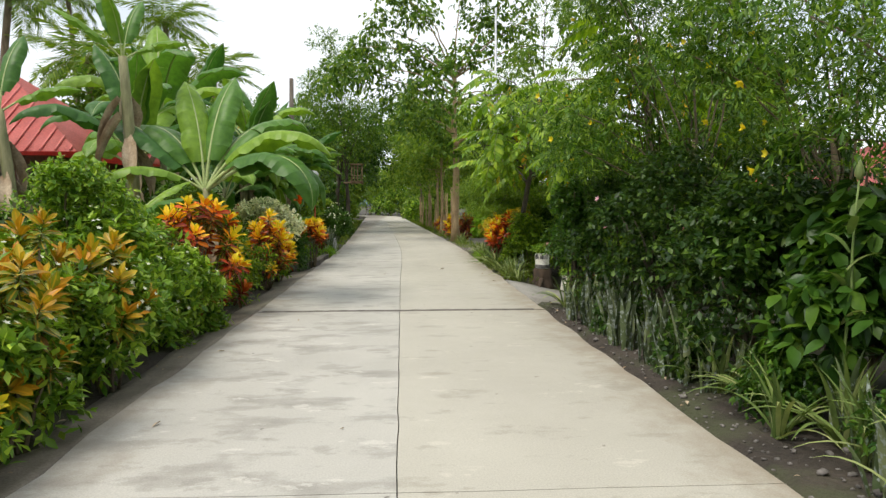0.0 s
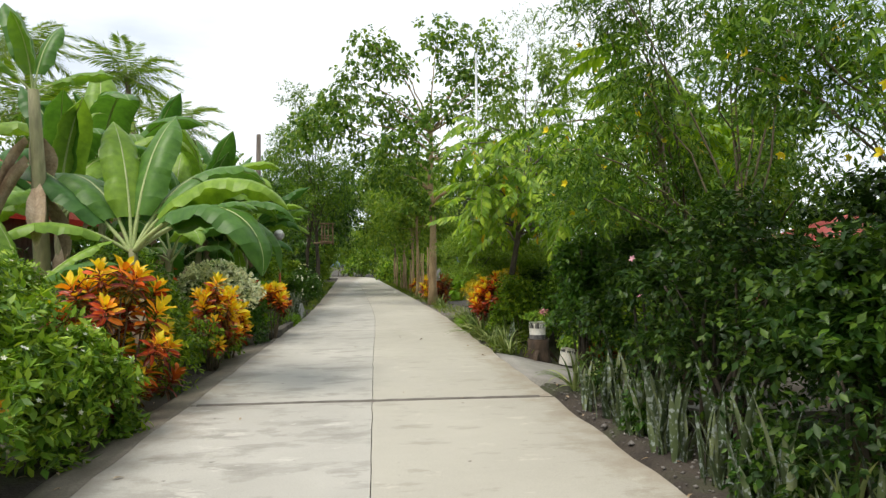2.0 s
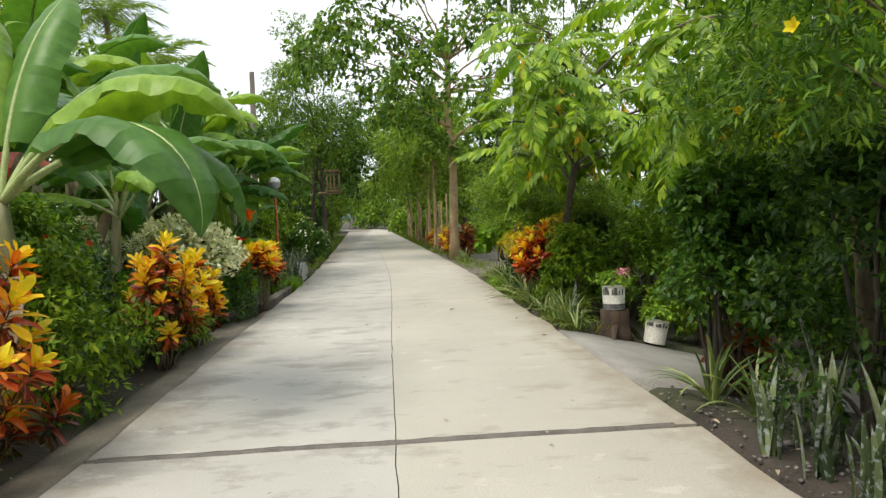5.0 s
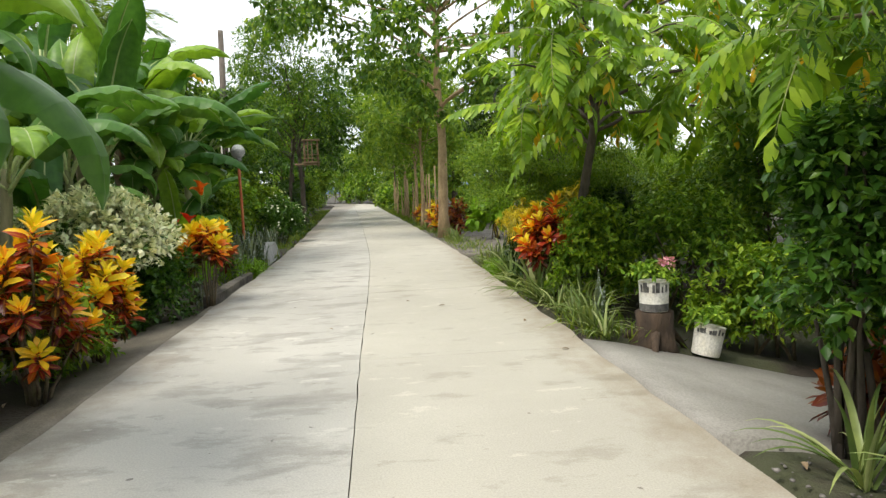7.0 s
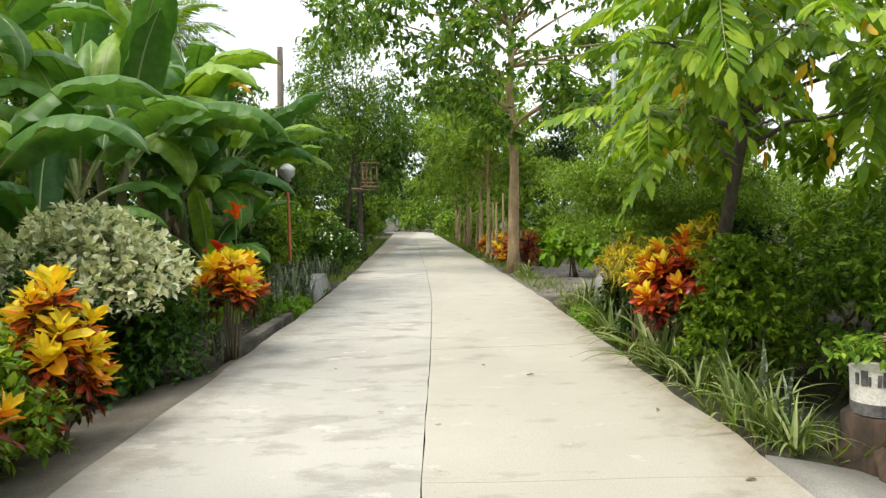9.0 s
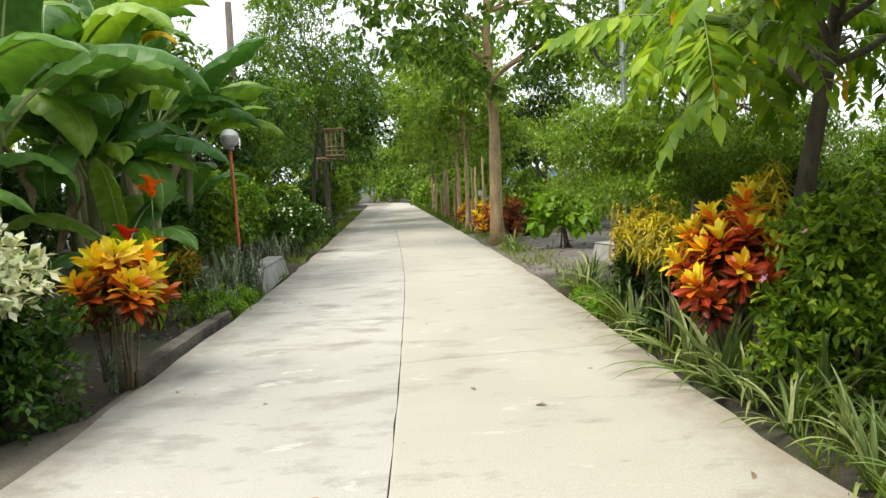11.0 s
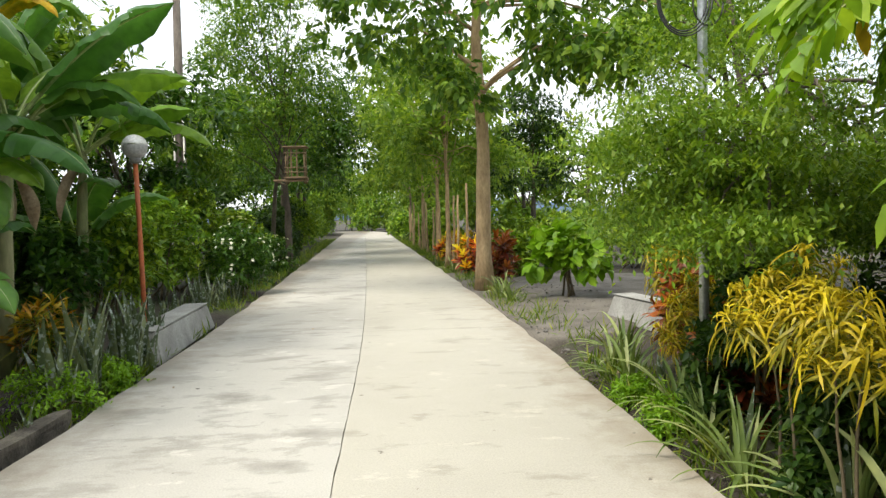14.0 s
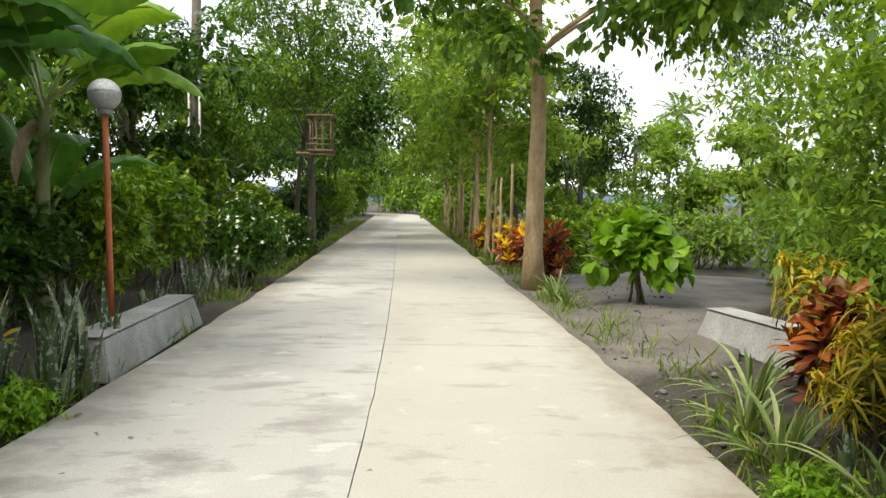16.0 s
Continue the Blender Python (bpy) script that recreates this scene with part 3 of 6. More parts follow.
def croton(x, y, r, h, count, mat, label, leaf=0.2, width=0.32, arch=0.15, seed=1, z0=-0.06, low=0.2, per=30, group="croton shrubs", ry=None):
    seeded(seed)
    ry = ry or r
    ob = thing("croton", x, y, z0, label, "shrub", group)
    variants = []
    for i in range(6):
        me = rosette_mesh(per, leaf, width, arch, seed * 10 + i, 5 if arch > 1 else 4)
        me.materials.append(CROTON_OLD if i > 2 and mat in (CROTON_FIRE, CROTON_FLAME) else mat)
        variants.append(me)
    seeded(seed + 500)
    count = int(count * (1.5 if arch > 1 else 1.15))
    for i in range(count):
        s = (i + 0.5) / count
        zz = 1 - s * 1.15
        az = i * 2.39996 + random.uniform(-0.5, 0.5)
        q = math.sqrt(max(0.05, 1 - max(zz, 0) ** 2)) * random.uniform(0.6, 1.05)
        p = Vector((r * q * math.cos(az), ry * q * math.sin(az), h * (low + (1 - low) * max(0, (zz + 0.15) / 1.15)) * random.uniform(0.88, 1.04)))
        out = Vector((math.cos(az) * q * 0.8, math.sin(az) * q * 0.8, 1.05)).normalized()
        o = part("rosette", variants[i % 3 + (3 if s > 0.72 and i % 2 else 0)], None, ob)
        k = random.uniform(0.75, 1.1)
        o.matrix_basis = Matrix.Translation(p) @ out.to_track_quat("Z", "Y").to_matrix().to_4x4() @ pose(0, 0, 0, 0, 0, random.uniform(0, 360)) @ Matrix.Diagonal((k, k, k, 1))
        if i % (2 if arch <= 1 else 6) == 0:
            foot = p - out * leaf * k * (1.35 if arch <= 1 else 0.5)
            part("stem", tube_mesh(bend((p.x * 0.2, p.y * 0.2, -0.03), foot, 0.04, 6, 0.03), np.linspace(0.016, 0.008, 6) * (1 if arch <= 1 else 0.6), 6), TWIG, ob)
    return ob


def strap_mesh(length, width, lean, arch, seed, twist=0.3, tip=0.55, fold=0.3):
    """A long strap leaf from the origin, leaning towards +y and arching over."""
    seeded(seed)
    n = 8
    v, f = [], []
    p, el = Vector((0, 0, 0)), radians(90 - lean)
    for i in range(n + 1):
        s = i / n
        w = width * (min(1, 0.55 + 1.8 * s) * (1 - max(0, (s - tip) / (1 - tip)) ** 1.6)) / 2 + 0.001
        tw = twist * (s - 0.5)
        side = Vector((math.cos(tw), 0, math.sin(tw)))
        nrm = Vector((0, -math.sin(el), math.cos(el)))
        v += [p - side * w + nrm * w * fold, p.copy(), p + side * w + nrm * w * fold]
        p = p + Vector((0, math.cos(el), math.sin(el))) * (length / n)
        el -= radians(arch) * (0.35 + 1.3 * s) / n
    for i in range(n):
        a, b = 3 * i, 3 * i + 3
        f += [(a, a + 1, b + 1), (a, b + 1, b), (a + 1, a + 2, b + 2), (a + 1, b + 2, b + 1)]
    return mesh_of([tuple(q) for q in v], f, "leaf")


def strap_plant(name, label, category, leaves, n, spread, mat, group, seed):
    """A tuft of strap leaves, each one a part."""
    seeded(seed)
    ob = thing(name, 0, 0, 0, label, category, group)
    for i in range(n):
        me = leaves[i % len(leaves)]
        if not me.materials:
            me.materials.append(mat)
        o = part("leaf", me, None, ob, smooth=True)
        k = random.uniform(0.75, 1.15)
        az = i * 137.5 + random.uniform(-15, 15)
        o.matrix_basis = pose(random.uniform(-spread, spread), random.uniform(-spread, spread), -0.02, 0, 0, az) @ Matrix.Diagonal((k, k, k, 1))
    return ob


def strew(ob, places):
    """Moves ob to the first place and copies it to the others: (x, y, z, turn, size)."""
    out = []
    for i, (x, y, z, rz, k) in enumerate(places):
        m = pose(x, y, z, 0, 0, rz) @ Matrix.Diagonal((k, k, k, 1))
        if i:
            out.append(copy_thing(ob, m))
    x, y, z, rz, k = places[0]
    ob.matrix_basis = pose(x, y, z, 0, 0, rz) @ Matrix.Diagonal((k, k, k, 1))
    return out


def banana_blade(length, width, lift, arch, seed, tear=0.25):
    """A banana leaf: stalk, then a broad blade that arches over; returns blade and midrib meshes."""
    seeded(seed)
    n, m = 26, 4
    spine, nor = [], []
    p, el = Vector((0, 0, 0)), radians(lift)
    for i in range(n + 1):
        s = i / n
        spine.append(p.copy())
        nor.append(Vector((0, -math.sin(el), math.cos(el))))
        p = p + Vector((0, math.cos(el), math.sin(el))) * (length / n)
        el -= radians(arch) * (0.2 + 1.6 * s) / n
    stalk = 0.2
    v, f = [], []
    for side in (-1, 1):
        drop, cut = 0.0, 0
        for i in range(n):
            s0 = i / n
            if s0 < stalk:
                continue
            cut += 1
            if random.random() < tear:
                drop = random.uniform(-0.35, 0.25)
            base = len(v)
            for ii in (i, i + 1):
                s = (ii / n - stalk) / (1 - stalk)
                w = width / 2 * max(0.02, min(1, 0.45 + 2.6 * s) * (1 - max(0, (s - 0.62) / 0.38) ** 2.2))
                for j in range(m + 1):
                    u = j / m
                    ang = 0.22 - 0.62 * u * u + drop * u + 0.10 * u * math.sin(ii * 0.9 + side) + 0.05 * u * math.sin(ii * 2.3)
                    v.append(spine[ii] + Vector((side * w * u * math.cos(ang), 0, 0)) + nor[ii] * (w * u * math.sin(ang)) + Vector((0, 0.10 * w * u, 0)))
            for j in range(m):
                a, b = base + j, base + m + 1 + j
                q = [(a, a + 1, b + 1), (a, b + 1, b)]
                f += q if side > 0 else [t[::-1] for t in q]
    me = mesh_of([tuple(q) for q in v], f, "leaf")
    rib = tube_mesh([tuple(q - nn * 0.004) for q, nn in zip(spine, nor)], np.linspace(0.030, 0.005, n + 1), 5)
    return me, rib


seeded(77)
BLADES = [banana_blade(L, w, lift, arch, 300 + i, tear) for i, (L, w, lift, arch, tear) in enumerate([
    (2.2, 0.60, 80, 45, 0.03), (2.4, 0.66, 64, 110, 0.06), (2.3, 0.66, 55, 125, 0.08), (2.2, 0.62, 46, 120, 0.14), (2.1, 0.6, 34, 100, 0.18), (2.0, 0.62, 40, 155, 0.06),
    (2.3, 0.64, 48, 40, 0.03), (2.0, 0.6, 36, 55, 0.12), (1.75, 0.66, 32, 170, 0.02)])]
for me, rib in BLADES:
    me.materials.append(BANANA)
    rib.materials.append(MIDRIB)


def banana(x, y, h, leaves, label, seed, size=1.0, dead=2, r=0.085, turn=0.0, z0=-0.06, order=(0, 1, 2, 3, 1, 4, 2, 5), aims=()):
    seeded(seed)
    ob = thing("banana_plant", x, y, z0, label, "banana plant", "banana plants")
    n = 9
    lean = random.uniform(-0.1, 0.1), random.uniform(-0.1, 0.1)
    pts = [(lean[0] * (i / n) ** 2 * h, lean[1] * (i / n) ** 2 * h, -0.05 + (h + 0.05) * i / n) for i in range(n + 1)]
    part("pseudostem", tube_mesh(pts, np.linspace(r * 1.25, r * 0.6, n + 1), 10, 0.18), PSEUDOSTEM, ob, smooth=True)
    for i in range(leaves):
        me, rib = BLADES[order[i % len(order)]]
        k = size * random.uniform(0.85, 1.1)
        o = part("leaf", me, None, ob, smooth=True)
        o.matrix_basis = pose(pts[-1][0], pts[-1][1], h - 0.05 - 0.035 * i, 0, 0, turn + i * 137.5 + random.uniform(-14, 14)) @ Matrix.Diagonal((k, k, k, 1))
        part("midrib", rib, None, o, "pale midrib", smooth=True)
    for az, blade_no, k in aims:
        me, rib = BLADES[blade_no]
        o = part("leaf", me, None, ob, smooth=True)
        o.matrix_basis = pose(pts[-1][0], pts[-1][1], h - 0.05, 0, 0, az) @ Matrix.Diagonal((k, k, k, 1))
        part("midrib", rib, None, o, "pale midrib", smooth=True)
    for i in range(dead):
        seeded(seed * 7 + i)
        L = random.uniform(0.6, 1.0)
        me = strap_mesh(L, 0.2, 150, 25, seed + i, 1.4, 0.5, 0.9)
        o = part("dead_leaf", me, DRY_LEAF, ob, "dry brown hanging leaf")
        o.matrix_basis = pose(pts[-2][0], pts[-2][1], h * random.uniform(0.62, 0.95), 0, 0, random.uniform(0, 360)) @ pose(0, r * 0.7, 0)
    return ob


def frond_mesh(length, pairs, leaflet, width, arch, droop, seed, lift=0.0, shape=None):
    """A feathered leaf along +y: rachis and paired leaflets."""
    seeded(seed)
    s = Soup()
    pts, p, el = [], np.zeros(3), radians(lift)
    for i in range(pairs + 3):
        pts.append(p.copy())
        p = p + np.array([0, math.cos(el), math.sin(el)]) * length / (pairs + 2)
        el -= radians(arch) / (pairs + 2)
    rach = tube_mesh(pts, np.linspace(0.006, 0.002, len(pts)) * max(1, length), 4)
    tmpl = blade(2, width, 0.2, 0.25) if length < 2 else scaled(SMALL, width)
    for side in (-1, 1):
        q = np.array(pts[2:-1])
        n = len(q)
        u = np.linspace(0, 1, n)
        sz = leaflet * (0.75 + 0.5 * np.sin(np.pi * np.clip(u, 0.05, 0.95))) * (0.9 + 0.2 * np.random.rand(n))
        d = unit(np.stack([np.full(n, side * 1.0), 0.35 + 0.5 * u, -droop + 0.2 * np.random.randn(n)], 1))
        s.add(tmpl, q, d, np.tile([0, 0, 1.0], (n, 1)) + 0.15 * np.random.randn(n, 3), sz)
    tip = np.array(pts[-1:])
    s.add(tmpl, tip, np.array([[0, 0.8, -0.6]]), np.array([[0, 0.3, 1.0]]), [leaflet])
    return s.mesh("frond"), rach


def frond_tree(name, label, x, y, trunk, r0, limbs, fronds, seed, z0=-0.06, bark=None, per_limb=9, aged=3, spread=0.5, mats=(None, None), category="tree", size=1.0):
    """A tree whose long limbs carry feathered leaves, each leaf a part."""
    seeded(seed)
    ob = thing(name, x, y, z0, label, category)
    tp = np.array(trunk, float)
    tp = np.stack([np.interp(np.linspace(0, len(tp) - 1, 8), np.arange(len(tp)), tp[:, i]) for i in range(3)], 1)
    part("trunk", tube_mesh(tp, r0 * np.linspace(1.2, 0.5, 8), 9, 0.15), bark or BARK, ob, smooth=True)
    n = 0
    for share, tip in limbs:
        i = share * 7
        a = np.array([np.interp(i, np.arange(8), tp[:, c]) for c in range(3)])
        path = bend(a, tip, 0.1 * np.linalg.norm(np.array(tip) - a), 9, 0.06)
        part("limb", tube_mesh(path, np.linspace(r0 * 0.4, 0.008, 9), 6, 0.1), bark or BARK, ob, smooth=True)
        d = np.array(tip) - a
        base_az = math.degrees(math.atan2(-d[0], d[1]))
        for j in range(per_limb):
            s = 0.3 + 0.7 * (j + 1) / per_limb
            q = np.array([np.interp(s * 8, np.arange(9), path[:, c]) for c in range(3)])
            me, rach = fronds[n % len(fronds)]
            o = part("frond", me, None, ob)
            k = size * random.uniform(0.7, 1.15)
            az = base_az + (0 if j == per_limb - 1 else random.choice((-1, 1)) * random.uniform(25, 100))
            o.matrix_basis = Matrix.Translation(q + (np.random.rand(3) - 0.5) * spread * 0.3) @ pose(0, 0, 0, random.uniform(-38, 18), random.uniform(-15, 15), az) @ Matrix.Diagonal((k, k, k, 1))
            part("rachis", rach, None, o)
            if aged and n % 8 == 5:
                y_ = part("yellow_spray", YELLOW_SPRAY, None, ob, "hanging yellowed leaflets")
                y_.matrix_basis = Matrix.Translation(q + np.array([0, 0, -0.12])) @ pose(0, 0, 0, 0, 0, random.uniform(0, 360))
            n += 1
    return ob


def palm(x, y, h, seed, crown=3.2, fronds=24):
    seeded(seed)
    ob = thing("coconut_palm", x, y, -0.06, "tall coconut palm with ragged grey-green fronds beyond the garden", "palm tree", "coconut palms")
    lean = random.uniform(-1, 1)
    pts = [(lean * (i / 9) ** 2, 0, h * i / 9) for i in range(10)]
    part("trunk", tube_mesh(pts, np.linspace(0.2, 0.12, 10), 9, 0.1), BARK, ob, smooth=True)
    for i in range(fronds):
        me, rach = PALM_FRONDS[i % len(PALM_FRONDS)]
        o = part("frond", me, None, ob)
        o.matrix_basis = pose(lean, 0, h, 65 - 95 * i / fronds + random.uniform(-8, 8), 0, i * 137.5) @ Matrix.Diagonal((crown / 3.2,) * 3 + (1,))
        part("rachis", rach, None, o)
    return ob

# ---- structure ----
def drift(y):
    """How far the lane has swung to the left at y."""
    s = max(0.0, y - 21.0)
    return -0.0375 * s * s / (s + 5.0) - 0.02 * max(0.0, y - 80.0) ** 2


def land(x, y):
    """Height of the ground beside the lane."""
    xr = x - drift(y)
    z = -0.07 + 0.05 * noise.noise((x * 0.7, y * 0.7, 0)) + 0.02 * noise.noise((x * 3, y * 3, 5))
    if -2.15 < xr < 2.15:
        return -0.16
    if xr < 0:
        z -= 0.05 * math.exp(-((xr + 2.5) / 0.5) ** 2) * (1 if 15 < y < 22 else 0.3)
    elif 8.5 < y < 17:
        z -= 0.5 * min(1, max(0, (xr - 2.4) / 2.4)) * min(1, (y - 8.5) / 1.5) * min(1, (17 - y) / 1.2)
    if 11.2 < y < 13.7 and xr > 2.2:
        z -= 0.2
    return z


def build_ground():
    xs = [-600, -200, -80, -40, -25, -16] + [i * 0.5 for i in range(-22, -5)] + [-2.25, -2.1, -1, 0, 1, 2.1, 2.25] + [i * 0.5 for i in range(5, 23)] + [16, 25, 40, 80, 200, 600]
    ys = [-300, -80, -30, -12] + [i * 0.5 for i in range(-16, 140)] + [70 + i * 1.5 for i in range(20)] + [105, 120, 180, 300, 700]
    v = [(x + (drift(y) if abs(x) < 12 else 0), y, land(x + (drift(y) if abs(x) < 12 else 0), y)) for y in ys for x in xs]
    w = len(xs)
    f = []
    for j in range(len(ys) - 1):
        for i in range(w - 1):
            a = j * w + i
            f += [(a, a + 1, a + w + 1), (a, a + w + 1, a + w)]
    g = part("ground", mesh_of(v, f, "ground"), SOIL, None, "dark moist garden soil with pebbles and litter", smooth=True)
    tagged(g, category="ground", kind="structure")


build_ground()

road = thing("road", 0, 0, 0, "pale stained concrete lane cast in two rows of slabs", "road", kind="structure")
JOINTS = [-9.0, -2.6, 3.55, 9.74, 17.45, 23.6, 29.8, 36.0, 42.2, 48.4, 54.6, 60.8, 67.0, 73.2, 79.4, 85.6, 91.8]


def slab_mesh(x0, x1, y0, y1, seed):
    """One slab, 14 cm thick, with a chipped and slightly wavering rim."""
    seeded(seed)
    ny, nx = max(2, int((y1 - y0) / 0.35)), 6
    bm = bmesh.new()
    rows = []
    for j in range(ny + 1):
        y = y0 + (y1 - y0) * j / ny
        dx = drift(y)
        row = []
        for i in range(nx + 1):
            x = x0 + (x1 - x0) * i / nx
            if i == 0 and x0 < -1:
                x += 0.05 * noise.noise((1.7, y * 1.3, 2)) + 0.02 * noise.noise((7, y * 6, 2))
            if i == nx and x1 > 1:
                x += 0.05 * noise.noise((4.7, y * 1.3, 2)) + 0.02 * noise.noise((9, y * 6, 2))
            if (i == nx and x1 < 1) or (i == 0 and x0 > -1):
                x += 0.012 * noise.noise((3, y * 2.5, 8)) + 0.03 * min(1, max(0, (y - 14) / 3))
            yy = y
            if j in (0, ny):
                jj = y0 if j == 0 else y1
                yy += 0.02 * noise.noise((x * 1.2, jj, 3)) + (0.14 * (x - 0.9) if abs(jj - 17.45) < 0.1 and x > 0 else 0)
            row.append(bm.verts.new((x + dx, yy, 0.004 * noise.noise((x, y * 0.8, 1)))))
        rows.append(row)
    for a, b in zip(rows, rows[1:]):
        for i in range(nx):
            bm.faces.new((a[i], a[i + 1], b[i + 1], b[i]))
    rim = [e for e in bm.edges if e.is_boundary]
    ext = bmesh.ops.extrude_edge_only(bm, edges=rim)
    for q in ext["geom"]:
        if isinstance(q, bmesh.types.BMVert):
            q.co.z = -0.15
    bmesh.ops.recalc_face_normals(bm, faces=bm.faces[:])
    return bm


for x0, x1, joints, mt, seed in ((-2.02, -0.034, [y for y in JOINTS if y != 17.45], SLAB, 100), (-0.027, 2.03, sorted(JOINTS + [13.4]), SLAB_WARM, 200)):
    for i, (a, b) in enumerate(zip(joints, joints[1:])):
        g, h = [0.032 if y == 9.74 else 0.002 if y == 13.4 else 0.004 for y in (a, b)]
        part("slab", slab_mesh(x0, x1, a + g, b - h, seed + i), mt, road)


def tar_strip():
    """Ragged strip of filler standing a little proud in the wide cross joint."""
    seeded(5)
    v, f = [], []
    n = 60
    for i in range(n + 1):
        x = -1.93 + 3.8 * i / n
        y = 9.74 + 0.02 * noise.noise((x * 1.2, 9.74, 3)) + 0.012 * x / 1.9
        w = 0.036 + 0.012 * noise.noise((x * 5, 1, 1)) + 0.008 * noise.noise((x * 17, 1, 1))
        z = 0.014 + 0.006 * noise.noise((x * 8, 4, 1))
        v += [(x, y - w, -0.02), (x, y - w * 0.75, z), (x, y + w * 0.75, z), (x, y + w, -0.02)]
    for i in range(n):
        for j in range(3):
            a = i * 4 + j
            f += [(a, a + 4, a + 5), (a, a + 5, a + 1)]
    return mesh_of(v, f, "joint_filler")


part("joint_filler", tar_strip(), TAR, road, "ragged dark tar filler")


def sheet(xy_rows, thick, zf):
    """A concrete sheet over rows of points, with a rim that goes down by thick."""
    bm = bmesh.new()
    rows = [[bm.verts.new((x, y, zf(x, y))) for x, y in row] for row in xy_rows]
    for a, b in zip(rows, rows[1:]):
        for i in range(len(a) - 1):
            bm.faces.new((a[i], a[i + 1], b[i + 1], b[i]))
    ext = bmesh.ops.extrude_edge_only(bm, edges=[e for e in bm.edges if e.is_boundary])
    for q in ext["geom"]:
        if isinstance(q, bmesh.types.BMVert):
            q.co.z -= thick
    bmesh.ops.recalc_face_normals(bm, faces=bm.faces[:])
    return bm


rows = []
for j in range(49):
    y = -2 + j * 0.4
    w = 0.34 + 0.05 * noise.noise((y, 3, 3)) + 0.42 * max(0, 1 - abs(y - 14.9) / 1.9) ** 0.7
    if y > 16.4:
        w = 0.10
    rows.append([(-2.06 - w * k / 4, y) for k in (4, 3, 2, 1, 0)])
g = part("gutter_edge", sheet(rows, 0.2, lambda x, y: -0.03 - 0.03 * (-2.06 - x) / 0.4 + 0.006 * noise.noise((x * 4, y * 3, 1))), GUTTER, None, "damp brown concrete gutter edge beside the lane", smooth=True)
tagged(g, category="gutter", kind="structure")

rows = [[(x + 0.03 * noise.noise((x, y, 2)), y0 + 0.05 * noise.noise((x * 2, 3, y))) for x in (2.08, 2.4, 2.8, 3.2, 3.7, 4.3, 5.0, 6.5, 9.0)] for y, y0 in ((0, 11.15), (1, 11.7), (2, 12.4), (3, 13.1), (4, 13.8))]
g = part("driveway", sheet(rows, 0.25, lambda x, y: -0.012 - 0.23 * max(0, min(x, 4.6) - 2.15) ** 1.05 + 0.008 * noise.noise((x * 2, y * 2, 4))), APRON, None, "grey concrete driveway ramp sloping off the lane", smooth=True)
tagged(g, category="driveway", kind="structure")

# bare dirt track by the culvert
rows = [[(2.08 + drift(y) + k * w / 6, y + 0.15 * noise.noise((k, y, 1))) for k in range(7)] for y, w in ((22.6, 0.6), (23.2, 1.3), (24.0, 1.7), (24.8, 1.9), (25.8, 2.6), (27.0, 4.0), (28.2, 5.4), (29.4, 6.0), (30.6, 5.0), (31.6, 2.5), (32.6, 0.8))]
g = part("dirt_track", sheet(rows, 0.2, lambda x, y: -0.022 + 0.015 * noise.noise((x, y, 6)) + 0.006 * noise.noise((x * 5, y * 5, 6))), DIRT, None, "bare grey dirt track with scattered pebbles", smooth=True)
tagged(g, category="dirt track", kind="structure")

# strip of bare soil and stones beside the lane
seeded(9)
peb = Soup()
ico = bmesh.new()
bmesh.ops.create_icosphere(ico, subdivisions=1, radius=1)
pv, pf = np.array([q.co[:] for q in ico.verts], np.float32), np.array([[q.index for q in t.verts] for t in ico.faces], np.int32)
ico.free()
for i in range(2600):
    side = random.random()
    if side < 0.25:
        x, y = random.uniform(2.1, 3.0), random.uniform(1, 11)
    elif side < 0.7:
        x, y = random.uniform(-3.1, -2.15), random.uniform(14, 22)
    else:
        x, y = random.uniform(2.1, 4.5), random.uniform(16, 29)
    x += drift(y)
    s = random.uniform(0.006, 0.02) * (2.2 if random.random() < 0.06 else 1)
    peb.raw(pv * s * np.array([1, random.uniform(0.7, 1.2), 0.6]) * (1 + 0.25 * np.random.randn(len(pv), 1)) + np.array([x, y, land(x, y) + s * 0.4 + (0.045 if side > 0.7 and 23 < y else 0)]), pf)
g = part("pebbles", peb.mesh("pebbles"), STONE, None, "scattered grey pebbles on bare soil")
tagged(g, category="pebbles", kind="stuff")

# dry leaves lying on the lane and the soil
seeded(12)
n = 420
lx = np.where(np.random.rand(n) < 0.06, np.random.uniform(-2, 2, n), np.where(np.random.rand(n) < 0.5, np.random.uniform(2.1, 3.2, n), np.random.uniform(-3.0, -2.1, n)))
ly = np.random.uniform(1, 34, n)
lz = np.array([0.012 if abs(a) < 2 else land(a, b) + 0.03 for a, b in zip(lx, ly)])
s = Soup()
a = np.random.rand(n) * 6.283
s.add(blade(2, 0.4, 0.5, 0.2), np.stack([lx + [drift(q) for q in ly], ly, lz], 1), np.stack([np.cos(a), np.sin(a), 0.1 * np.random.rand(n)], 1), np.tile([0, 0, 1.0], (n, 1)) + 0.2 * np.random.randn(n, 3), np.random.uniform(0.03, 0.09, n))
g = part("leaf_litter", s.mesh("leaf_litter"), DRY_LEAF, None, "dry brown fallen leaves on lane and soil")
tagged(g, category="leaf litter", kind="stuff")

